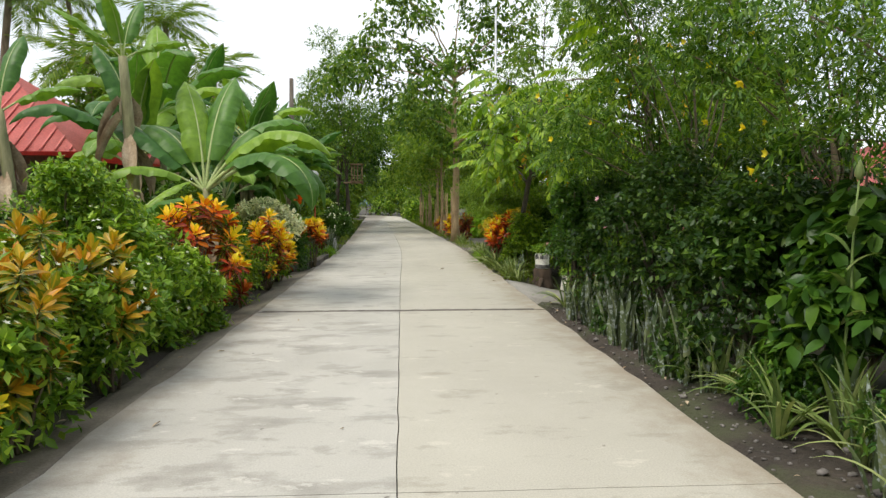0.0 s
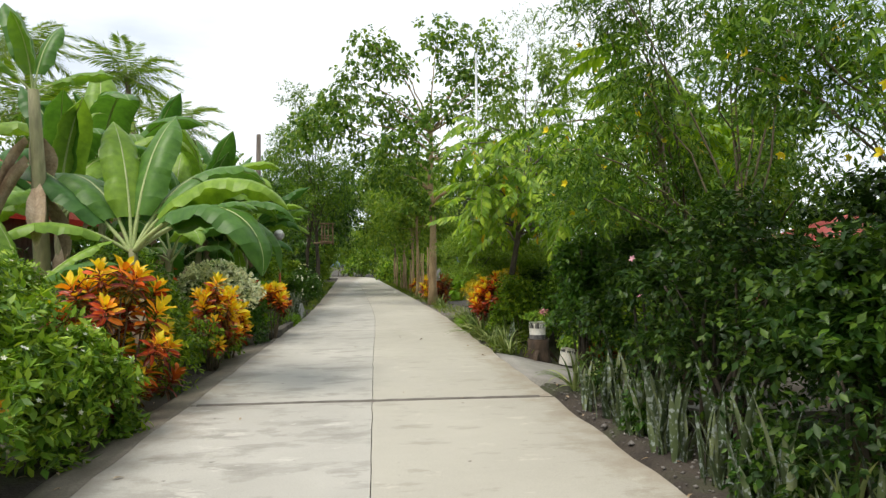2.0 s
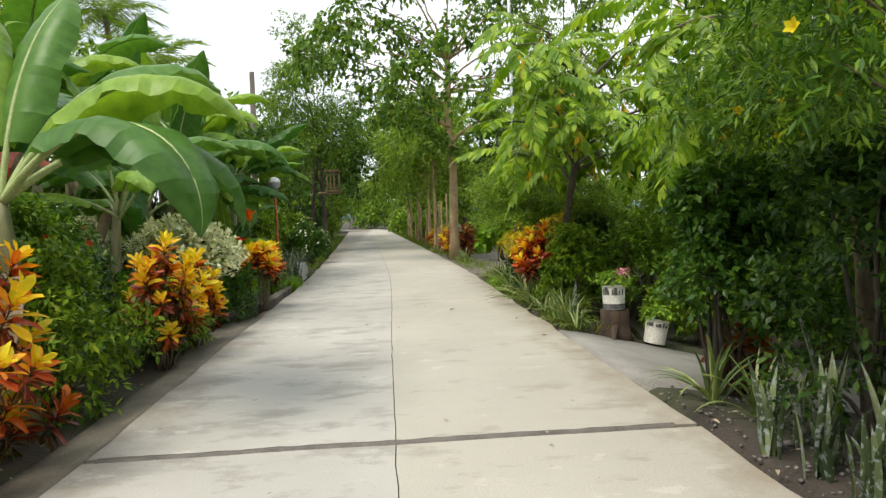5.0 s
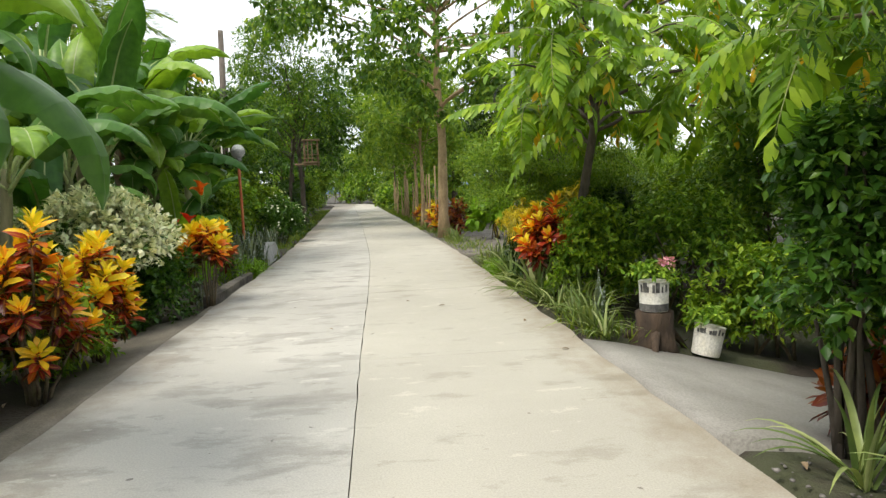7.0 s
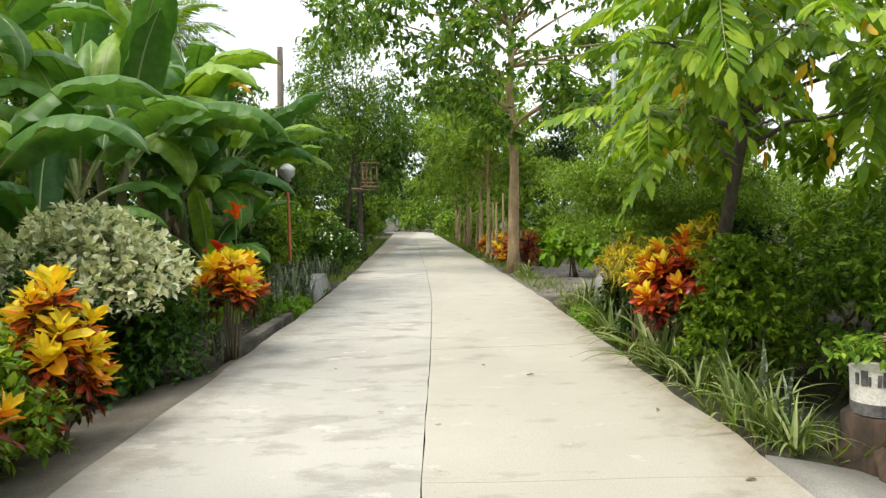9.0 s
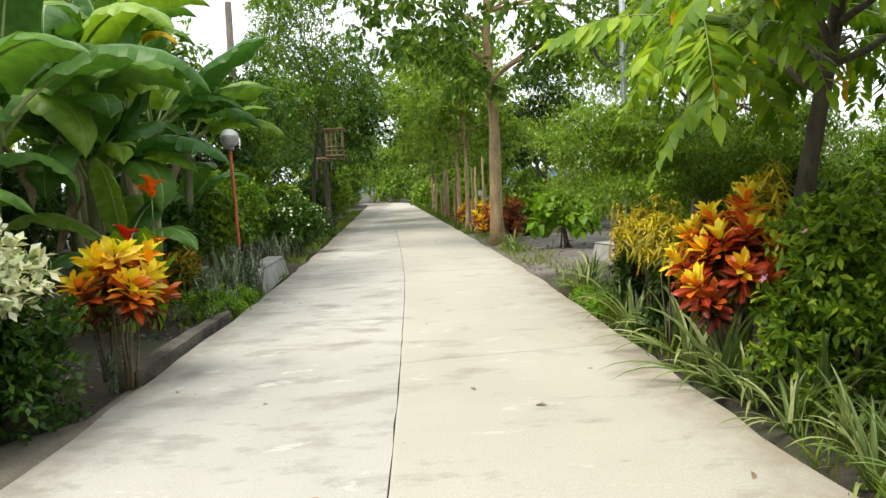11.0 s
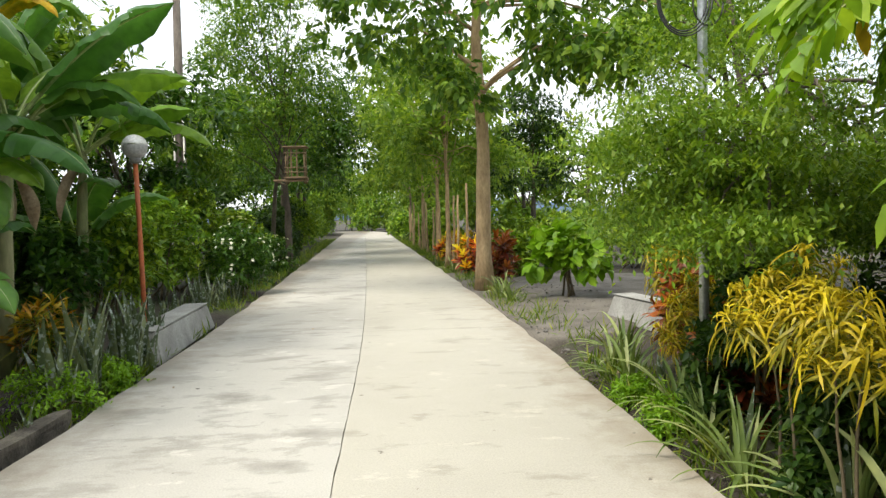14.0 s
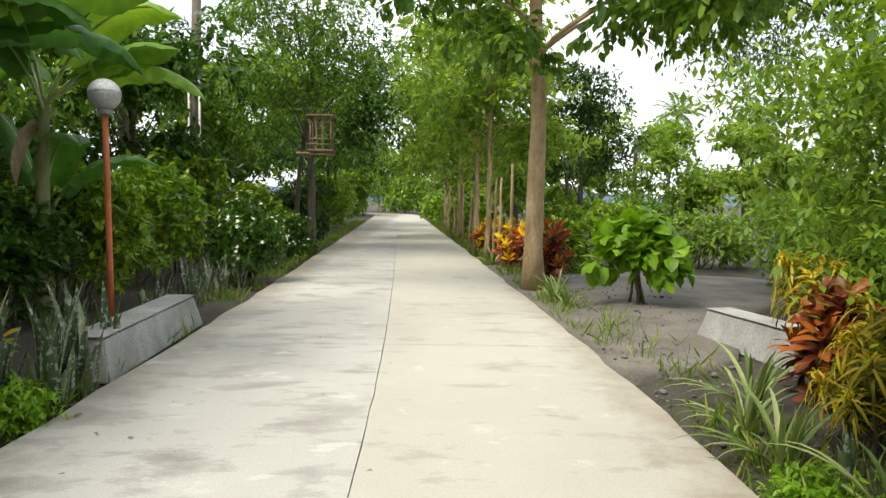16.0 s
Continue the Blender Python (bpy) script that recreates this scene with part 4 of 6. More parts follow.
# grass and low weeds along the verges
seeded(15)
s = Soup()
gx, gy = [], []
for i in range(22000):
    y = random.uniform(13.9, 66)
    if random.random() < 0.6:
        x = 2.08 + abs(random.gauss(0, 0.45))
        if 22.9 < y < 24.6 and random.random() < 0.5 or x > 3.0 and 27 < y < 31:
            continue
    else:
        x = -2.1 - abs(random.gauss(0, 0.4))
        if y < 19.8:
            continue
    if noise.noise((x * 1.5, y * 0.8, 9)) < -0.15:
        continue
    gx.append(x + drift(y))
    gy.append(y)
gx, gy = np.array(gx), np.array(gy)
n = len(gx)
d = unit(np.stack([np.random.randn(n) * 0.5, np.random.randn(n) * 0.5, np.full(n, 0.9)], 1))
s.add(blade(2, 0.07, 0.3, 0.35), np.stack([gx, gy, [land(q, w) for q, w in zip(gx, gy)]], 1), d, np.random.randn(n, 3), np.random.uniform(0.06, 0.26, n))
g = part("verge_grass", s.mesh("verge_grass"), GRASS, None, "thin green grass and weeds along the verge")
tagged(g, category="grass", kind="stuff")

# far ridge beyond the fields, its blue haze put into the colour
v, f = [], []
for i in range(61):
    x = -900 + 30 * i
    v += [(x, 1500, -5), (x, 1500, 26 + 22 * noise.noise((x * 0.003, 0, 0)) + 8 * noise.noise((x * 0.02, 1, 0)))]
for i in range(60):
    f += [(2 * i, 2 * i + 2, 2 * i + 3), (2 * i, 2 * i + 3, 2 * i + 1)]
g = part("backdrop", mesh_of(v, f, "backdrop"), RIDGE, None, "low hills far away beyond the trees, blue haze in their colour")
tagged(g, category="hills", kind="structure")

# ---- houses ----
def house(x0, x1, y0, y1, eave, ridge, label, over=0.5, z0=-0.1, wall=None):
    """A small house with a hipped sheet roof."""
    ob = thing("house", (x0 + x1) / 2, (y0 + y1) / 2, z0, label, "house")
    w, d = (x1 - x0) / 2, (y1 - y0) / 2
    e = eave - z0
    bx = w - over, d - over
    for xa, xb, ya, yb in ((-bx[0], bx[0], -bx[1], -bx[1] + 0.15), (-bx[0], bx[0], bx[1] - 0.15, bx[1]), (-bx[0], -bx[0] + 0.15, -bx[1] + 0.15, bx[1] - 0.15), (bx[0] - 0.15, bx[0], -bx[1] + 0.15, bx[1] - 0.15)):
        part("wall", box_bm(xa, xb, ya, yb, 0, e - 0.02), wall or WALL_PAINT, ob)
    bm = bmesh.new()
    r = max(0.3, w - d)
    c = [bm.verts.new(q) for q in ((-w, -d, e), (w, -d, e), (w, d, e), (-w, d, e), (-r, 0, ridge - z0), (r, 0, ridge - z0))]
    for q in ((0, 1, 5, 4), (1, 2, 5), (2, 3, 4, 5), (3, 0, 4)):
        bm.faces.new([c[i] for i in q])
    bmesh.ops.solidify(bm, geom=bm.faces[:], thickness=0.05)
    roof = part("roof", bm, RED_ROOF, ob, "faded red painted sheet roof")
    n = int(2 * w / 0.3)
    for i in range(n):
        x = -w + 2 * w * (i + 0.5) / n
        top = min(1.0, (w - abs(x)) / max(0.05, w - r))
        part("roof_rib", tube_mesh([(x, -d, e + 0.03), (x, -d + d * top, e + 0.03 + (ridge - eave) * top)], [0.022, 0.022], 5), RED_ROOF, roof)
    for i in range(2):
        x = -bx[0] * 0.5 + bx[0] * i
        win = part("window", box_bm(x - 0.45, x + 0.45, -bx[1] - 0.03, -bx[1] + 0.02, e * 0.38, e * 0.78, 0.01), GREY_PAINT, ob, "dark window")
        part("window_frame", box_bm(x - 0.5, x + 0.5, -bx[1] - 0.06, -bx[1] - 0.032, e * 0.78, e * 0.81), TIMBER, win)
    return ob


# Open shed: the dark wall colour stands in for shade under its roof.
house(-15.5, -6.9, 15.4, 21.5, 2.62, 4.9, "low shed with a red sheet roof behind bananas, dark walls standing for inner shade", 1.0, wall=POLE_TIMBER_SHED_SHADE)
house(6.8, 13.5, 9.0, 15.0, 1.75, 2.95, "pale low house with a red roof behind shrubs", z0=-0.6)

# ---- left side ----
W5 = flower_mesh(5, 1.0, 0.5, 0.5)
TRUMPET = flower_mesh(5, 1.0, 0.6, 1.4)
TRUMPET.materials.append(PETAL_YELLOW)
HEDGE_LABEL = "bushy green hedge shrub dotted with small white flowers"
for i, (x, y, r, ry, h) in enumerate([(-3.12, 1.2, 0.95, 1.2, 1.2), (-3.08, 3.0, 0.92, 1.2, 1.3), (-3.05, 5.2, 0.9, 1.3, 1.35), (-3.0, 7.3, 0.85, 1.3, 1.5), (-4.6, 4.0, 1.0, 1.6, 1.5), (-2.55, 2.1, 0.5, 0.8, 0.95), (-2.54, 4.1, 0.5, 0.8, 0.95), (-2.55, 6.25, 0.5, 0.8, 1.1), (-2.55, 8.25, 0.48, 0.7, 1.0), (-2.6, 0.6, 0.5, 0.8, 0.9)]):
    bush("flowering_shrub", HEDGE_LABEL, "shrub", x, y, r, h, LIME, 0.105, 0.45, 34 if r > 0.6 else 22, 30, 8, seed=20 + i, ry=ry, low=0.0, blob_size=0.3, droop=0.1, blossom=(W5, PETAL_WHITE, 110, 0.024), group="lane hedge")
bush("lime_shrub", "tall shrub with small glossy yellow-green leaves", "shrub", -3.25, 7.1, 0.55, 2.0, LIME, 0.07, 0.45, 20, 46, 8, seed=31, low=0.4)
croton(-2.42, 4.4, 0.42, 1.38, 11, CROTON_GREEN, "croton shrub with olive and copper leaves in the hedge", 0.17, 0.32, seed=41, low=0.3)
croton(-2.45, 5.9, 0.4, 1.42, 12, CROTON_GREEN, "croton shrub with yellow-green leaves in the hedge", 0.17, 0.32, seed=42, low=0.4)
croton(-2.45, 2.9, 0.40, 1.2, 9, CROTON_GREEN, "croton shrub with olive and copper leaves in the hedge", 0.17, 0.32, seed=410, low=0.3)
croton(-2.7, 5.2, 0.42, 1.45, 12, CROTON_GREEN, "croton shrub with yellow-green leaves in the hedge", 0.17, 0.32, seed=411, low=0.5)
croton(-2.42, 3.55, 0.32, 1.0, 8, CROTON_FIRE, "orange croton shrub among green hedge leaves", 0.2, 0.27, seed=43, low=0.45)
croton(-2.72, 9.5, 0.62, 1.72, 29, CROTON_FIRE, "large croton shrub with flaming yellow, orange and red leaves", 0.19, 0.34, seed=44, low=0.12, ry=0.85)
bush("hibiscus_shrub", "leafy green shrub with scarlet flowers beside the lane", "shrub", -2.85, 11.3, 0.75, 1.5, HEDGE, 0.085, 0.42, 26, 46, 8, seed=33, low=0.05, blossom=(W5, PETAL_RED, 7, 0.05), ry=0.95)
bush("green_shrub", "tall leafy green garden shrub", "shrub", -3.9, 12.6, 0.9, 2.05, BROAD, 0.10, 0.42, 24, 44, 7, seed=34, low=0.1)
bush("lime_shrub", "tall shrub with small yellow-green leaves behind crotons", "shrub", -3.5, 11.9, 0.6, 1.9, LIME, 0.075, 0.45, 20, 42, 8, seed=332, low=0.25)
bush("lime_shrub", "tall shrub with small yellow-green leaves behind crotons", "shrub", -3.75, 9.4, 0.65, 1.75, LIME, 0.075, 0.45, 20, 42, 8, seed=333, low=0.25)
croton(-2.5, 12.9, 0.44, 1.36, 18, CROTON_FIRE, "croton shrub with amber and orange leaves", 0.175, 0.34, seed=45, low=0.3)
croton(-2.5, 14.2, 0.44, 1.12, 18, CROTON_FIRE, "croton shrub with orange and dark red leaves", 0.18, 0.34, seed=46, low=0.3)
bush("green_shrub", "low leafy green garden shrub", "shrub", -2.8, 13.6, 0.62, 0.95, HEDGE, 0.085, 0.42, 20, 46, 8, seed=35, low=0.05)
bush("variegated_shrub", "round shrub with cream-white variegated leaves on top", "shrub", -3.1, 16.05, 0.95, 1.75, BROAD, 0.085, 0.6, 50, 50, 8, seed=36, twig=0.12, low=0.0, top_mat=CREAM, blob_size=0.34, droop=-0.25)
bush("variegated_shrub", "wide shrub with cream-white variegated leaves on top", "shrub", -4.4, 16.0, 0.8, 1.72, BROAD, 0.075, 0.5, 30, 48, 8, seed=360, low=0.05, top_mat=CREAM, blob_size=0.36)
bush("green_shrub", "low dark green shrub under variegated leaves", "shrub", -2.95, 16.2, 0.75, 0.95, BROAD, 0.075, 0.5, 24, 46, 8, seed=361, low=0.0)
croton(-2.16, 17.15, 0.36, 1.24, 11, CROTON_FIRE, "croton shrub with golden and coral leaves at the lane edge", 0.17, 0.36, seed=47, low=0.58)
croton(-2.5, 17.6, 0.28, 1.05, 5, CROTON_GREEN, "croton shrub with yellow-green and coral leaves at the lane edge", 0.19, 0.36, seed=48, low=0.6)


def canna(x, y, h, petal, label, seed):
    seeded(seed)
    ob = thing("canna", x, y, -0.08, label, "flower")
    for i in range(5):
        me = strap_mesh(0.6, 0.23, 22, 30, seed + i, 0.3, 0.4, 0.35)
        o = part("leaf", me, CASSAVA, ob, smooth=True)
        o.matrix_basis = pose(0, 0, 0.1 + 0.16 * i, 0, 0, i * 137)
    part("stalk", tube_mesh(bend((0, 0, -0.02), (0.03, 0.02, h - 0.08), 0, 6, 0.02), np.linspace(0.014, 0.007, 6), 6), GREEN_STEM, ob)
    for i in range(14):
        o = part("petal", strap_mesh(0.15 + 0.04 * (i % 3), 0.10, 25 + 12 * (i % 4), 70, seed * 3 + i, 0.8, 0.5, 0.5), petal, ob)
        o.matrix_basis = pose(0.03, 0.02, h - 0.09 + 0.012 * i, 0, 0, i * 67)
    return ob


canna(-2.89, 19.87, 1.66, PETAL_ORANGE, "canna with a bright orange flower on a tall stalk", 51)
canna(-3.0, 19.3, 1.12, PETAL_RED, "canna with a coral red flower", 52)
canna(-2.75, 19.4, 1.0, PETAL_ORANGE, "canna with yellowing leaves and a small orange flower", 53)

for i, (x, y, h, n, sz, dead, turn) in enumerate([
        (-4.9, 13.4, 2.5, 9, 1.0, 1, 200), (-5.5, 14.9, 2.9, 8, 1.0, 1, 77),
        (-4.0, 15.6, 1.9, 8, 0.9, 1, 150), (-5.6, 17.0, 3.6, 8, 1.15, 1, 20), (-4.5, 18.6, 2.0, 9, 1.0, 1, 60), (-4.0, 21.0, 2.1, 9, 1.0, 1, -65), (-4.9, 20.4, 2.6, 9, 1.2, 1, 5), (-5.1, 23.2, 2.5, 8, 0.8, 1, 33), (-4.3, 19.1, 2.5, 9, 1.15, 1, 222), (-4.7, 21.9, 3.3, 8, 1.2, 1, 140),
        (-5.1, 24.6, 3.0, 9, 1.15, 2, 290), (-6.2, 19.5, 3.8, 8, 1.2, 1, 111), (-6.2, 22.6, 4.0, 8, 1.2, 2, 250), (-4.2, 17.2, 1.2, 6, 0.75, 0, 15), (-3.5, 20.4, 0.9, 6, 0.7, 0, 190), (-4.3, 25.4, 1.3, 6, 0.8, 0, 80)]):
    banana(x, y, h, n, "banana plant with broad arching green leaves" + (" and dry hanging sheaths" if dead > 2 else ""), 60 + i, sz, dead, turn=turn)

BROAD_BANANA = "banana plant with broad arching green leaves"
tall = banana(-4.4, 23.4, 3.9, 0, "tall banana plant with a yellowing leaf among green ones", 605, 1.0, 2, aims=((-60, 1, 0.8), (80, 0, 0.8), (160, 2, 0.8), (-150, 1, 0.8), (20, 3, 0.8), (-80, 3, 0.75)))
for az in (-105, 125):
    leaf = part("yellow_leaf", BLADES[3][0].copy(), None, tall, "yellow dying leaf", smooth=True)
    leaf.data.materials[0] = YELLOWED
    leaf.matrix_basis = pose(0, 0, 3.8, 0, 0, az) @ Matrix.Diagonal((0.5, 0.55, 0.62, 1))
banana(-2.85, 10.75, 1.8, 0, BROAD_BANANA, 601, 1.0, 1, aims=((-116, 5, 1.28), (-97, 2, 1.05), (-80, 5, 1.2), (-20, 0, 0.95), (35, 0, 0.9), (75, 6, 0.95), (110, 4, 0.8), (-52, 1, 1.0), (10, 1, 0.85), (60, 1, 0.9)))
banana(-4.05, 10.9, 3.75, 0, BROAD_BANANA + " and dry hanging sheaths", 602, 1.0, 9, r=0.10, aims=((60, 0, 0.62), (-70, 7, 0.5), (-20, 0, 0.5), (110, 6, 0.5), (170, 0, 0.45)))
banana(-5.5, 10.3, 2.9, 0, BROAD_BANANA + " and dry hanging sheaths", 603, 1.0, 7, r=0.10, aims=((-10, 0, 0.62), (-80, 7, 0.6), (90, 3, 0.6), (40, 1, 0.6)))
banana(-3.75, 9.9, 1.3, 0, "young banana plant with upright pale leaves", 604, 1.0, 0, r=0.06, aims=((-60, 6, 0.5), (-100, 7, 0.6), (80, 0, 0.5)))
banana(-3.7, 22.2, 2.6, 5, BROAD_BANANA, 611, 0.85, 1, turn=70, order=(0, 2, 1, 0, 2), aims=((-97, 6, 1.0), (-84, 7, 1.0), (-60, 4, 0.9)))
banana(-4.0, 24.75, 2.55, 4, BROAD_BANANA, 612, 0.85, 1, turn=120, order=(0, 1, 2, 1), aims=((-92, 4, 0.95), (-104, 7, 0.9)))
banana(-3.85, 21.25, 1.85, 3, BROAD_BANANA, 613, 0.7, 0, turn=20, order=(0, 1, 0), aims=((-112, 4, 0.78), (-128, 8, 1.0), (-150, 3, 0.7)))

SNAKE_LEAVES = [strap_mesh(L, w, lean, arch, 700 + i, tw, 0.6, 0.5) for i, (L, w, lean, arch, tw) in enumerate([(0.55, 0.06, 4, 8, 1.2), (0.45, 0.065, 11, 12, 0.8), (0.64, 0.052, 8, 14, 1.5), (0.36, 0.06, 18, 15, 0.7)])]
seeded(81)
places = []
for y in np.arange(5.9, 9.7, 0.2):
    places.append((random.uniform(2.3, 2.66), y, -0.07, random.uniform(0, 360), random.uniform(0.9, 1.45)))
for y in np.arange(2.7, 5.9, 0.4):
    places.append((random.uniform(2.5, 3.05), y, -0.07, random.uniform(0, 360), random.uniform(0.8, 1.05)))
for y in np.arange(5.6, 9.6, 0.42):
    places.append((random.uniform(2.32, 2.55), y, -0.07, random.uniform(0, 360), random.uniform(0.55, 0.85)))
for y in np.arange(20.4, 22.9, 0.11):
    places.append((random.uniform(-2.62, -2.2), y, -0.09, random.uniform(0, 360), random.uniform(1.05, 1.5)))
for y in np.arange(25.2, 32.5, 0.2):
    places.append((random.uniform(-3.0, -2.45) + drift(y), y, -0.08, random.uniform(0, 360), random.uniform(0.75, 1.1)))
for x, y, k in ((-2.32, 17.25, 0.7), (-2.2, 19.6, 0.55), (2.42, 18.6, 0.7), (2.36, 17.6, 0.75), (2.55, 16.9, 0.8), (2.45, 14.2, 0.8), (2.55, 14.9, 0.85), (2.6, 20.2, 0.6)):
    places.append((x, y, -0.08, random.uniform(0, 360), k))
strew(strap_plant("snake_plant", "clump of upright grey-green banded snake plant leaves", "snake plant", SNAKE_LEAVES, 7, 0.07, SNAKE, "snake plants along the lane", 82), places)

LILY_LEAVES = [strap_mesh(L, w, lean, arch, 720 + i, 0.5, 0.35, 0.45) for i, (L, w, lean, arch) in enumerate([(0.66, 0.036, 14, 50), (0.76, 0.037, 30, 85), (0.70, 0.034, 45, 95), (0.55, 0.036, 8, 25), (0.76, 0.033, 55, 80)])]
seeded(83)
places = []
for y in np.arange(13.98, 16.6, 0.24):
    places.append((random.uniform(2.25, 2.5), y, -0.07, random.uniform(0, 360), random.uniform(0.65, 0.9)))
for x, y, k in ((2.25, 16.2, 1.15), (2.3, 16.9, 1.2), (2.45, 17.6, 1.1), (2.3, 18.3, 0.9), (2.35, 18.9, 0.85), (2.6, 15.7, 1.1), (2.5, 19.6, 0.9), (2.4, 20.5, 0.9), (2.45, 21.1, 0.8), (2.75, 21.6, 0.95), (2.7, 4.9, 1.1), (2.85, 4.25, 1.15), (2.65, 5.6, 0.95), (3.0, 3.6, 1.0), (2.55, 4.5, 0.9), (2.75, 3.9, 1.0), (2.6, 3.2, 0.95), (2.9, 2.9, 1.0), (2.8, 5.2, 0.9),
                (2.5, 10.5, 0.95), (2.65, 10.1, 0.8), (2.4, 27.0, 0.8), (2.6, 27.4, 0.9), (2.5, 26.5, 0.8), (2.3, 33.0, 0.9), (2.1, 35.0, 0.9)):
    places.append((x + drift(y), y, -0.07, random.uniform(0, 360), k))
strew(strap_plant("spider_lily", "tuft of long arching pale-edged strap leaves", "spider lily", LILY_LEAVES, 20, 0.04, LILY, "spider lilies along the lane", 84), places)

for i, (x, y, r, h) in enumerate([(-2.46, 20.35, 0.32, 0.42), (-2.32, 21.2, 0.22, 0.3), (2.3, 19.3, 0.16, 0.16), (2.32, 20.0, 0.14, 0.15)]):
    bush("low_herb", "low bright green ferny herb at the lane edge", "herb", x, y, r * 1.25, h * 0.85, CASSAVA, 0.055, 0.4, 15, 13, 8, seed=90 + i, low=0.0, twig=0.17, stems=3, blob_size=0.3)

# concrete headwalls of a culvert
def headwall(x, y, rz, length, label, height=0.36):
    ob = thing("culvert_headwall", x, y, -0.08, label, "concrete block", "culvert headwalls", rz=rz)
    bm = box_bm(-0.24, 0.24, -length / 2, length / 2, 0, height)
    for q in bm.verts:
        if q.co.z > 0.2:
            q.co.x *= 0.62
            q.co.y -= 0.1 * (1 if q.co.y > 0 else -1)
    bmesh.ops.bevel(bm, geom=bm.edges[:], offset=0.018, segments=2, affect="EDGES")
    part("body", bm, BLOCK, ob)
    # Added plate in the body's concrete; the headwall itself has a plain top.
    part("cap", box_bm(-0.16, 0.16, -length / 2 + 0.08, length / 2 - 0.08, height + 0.002, height + 0.012, 0.004), BLOCK, ob, "thin added top plate")
    return ob


headwall(-2.44, 23.65, 2, 2.7, "weathered concrete culvert headwall beside the lane")
headwall(3.82, 23.55, 10, 1.9, "weathered concrete culvert headwall beside the dirt track")

# low kerb that holds the bed
bed_kerb = thing("kerb", -2.17, 18.6, -0.07, "low rough dark concrete kerb holding the planted bed", "kerb")
seeded(640)
for i in range(3):
    bm = box_bm(-0.075, 0.075, -0.46, 0.46, 0, 0.15)
    bmesh.ops.subdivide_edges(bm, edges=bm.edges[:], cuts=3, use_grid_fill=True)
    for q in bm.verts:
        q.co += Vector((noise.noise(q.co * 9 + Vector((i, 0, 0))), noise.noise(q.co * 9 + Vector((0, i, 5))) * 0.5, noise.noise(q.co * 7 + Vector((0, 3, i))))) * 0.022
    o = part("block", bm, KERB_CONCRETE, bed_kerb)
    o.matrix_basis = pose(0.012 * (i - 1), 0.93 * (i - 1), 0, 0, 0, random.uniform(-2, 2))

# lamp post
lamp = thing("garden_lamp", -2.95, 24.15, -0.08, "orange-painted lamp post with a white globe", "lamp post", rz=0)
part("pole", tube_mesh([(0.0, 0, -0.05), (-0.01, 0, 0.8), (-0.02, 0, 1.6), (-0.035, 0, 2.36)], [0.033, 0.033, 0.032, 0.032], 12), ORANGE_PAINT, lamp, smooth=True)
o = part("collar", lathe([(0.04, 0), (0.075, 0.02), (0.075, 0.06), (0.06, 0.09)], 18), GREY_PLASTIC, lamp, "dark collar")
o.matrix_basis = pose(-0.035, 0, 2.34)
o = part("lower_globe", lathe([(0.065, -0.148)] + [(0.163 * math.cos(radians(a)), 0.163 * math.sin(radians(a))) for a in range(-60, 11, 10)], 28), GLOBE_LOW, lamp, "grey lower half", smooth=True)
o.matrix_basis = pose(-0.035, 0, 2.56)
o = part("upper_globe", lathe([(0.165 * math.cos(radians(a)), 0.165 * math.sin(radians(a))) for a in range(8, 90, 9)], 28), GLOBE_TOP, lamp, "white upper half", smooth=True)
o.matrix_basis = pose(-0.035, 0, 2.56)

# utility poles
pole = thing("utility_pole", -5.3, 34.2, -0.1, "weathered timber utility pole with white conduits", "utility pole")
part("post", tube_mesh([(0, 0, -0.1), (0.02, 0, 4), (0.06, 0, 7.6)], [0.15, 0.13, 0.10], 10, 0.05), POLE_TIMBER_SHED_SHADE, pole)
for i, x in enumerate((-0.12, 0.14)):
    part("conduit", tube_mesh([(x, -0.14, 0), (x, -0.13, 4.4)], [0.025, 0.025], 8), WHITE_PAINT, pole, "white conduit")
mast = thing("steel_pole", 2.62, 19.5, -0.1, "slim galvanised steel pole with a coil of cable", "utility pole")
part("post", tube_mesh([(0, 0, -0.1), (0, 0, 3), (0, 0, 7.0)], [0.036, 0.034, 0.032], 12), GALVANISED, mast, smooth=True)
for i in range(3):
    pts = [(-0.16 + (0.17 + 0.015 * i) * math.cos(a), -0.05 - 0.012 * i, 3.05 + (0.22 + 0.02 * i) * math.sin(a)) for a in np.linspace(0, 6.283, 25)]
    part("cable_loop", tube_mesh(pts, [0.006] * 25, 6), CABLE, mast, "black cable coil")
part("cable_loop", tube_mesh([(0.02 + 0.11 * math.cos(a), -0.05, 3.02 + 0.15 * math.sin(a)) for a in np.linspace(0, 6.283, 25)], [0.006] * 25, 6), CABLE, mast)
part("bracket", box_bm(-0.06, 0.06, -0.06, 0.06, 3.18, 3.22, 0.005), GREY_PLASTIC, mast)

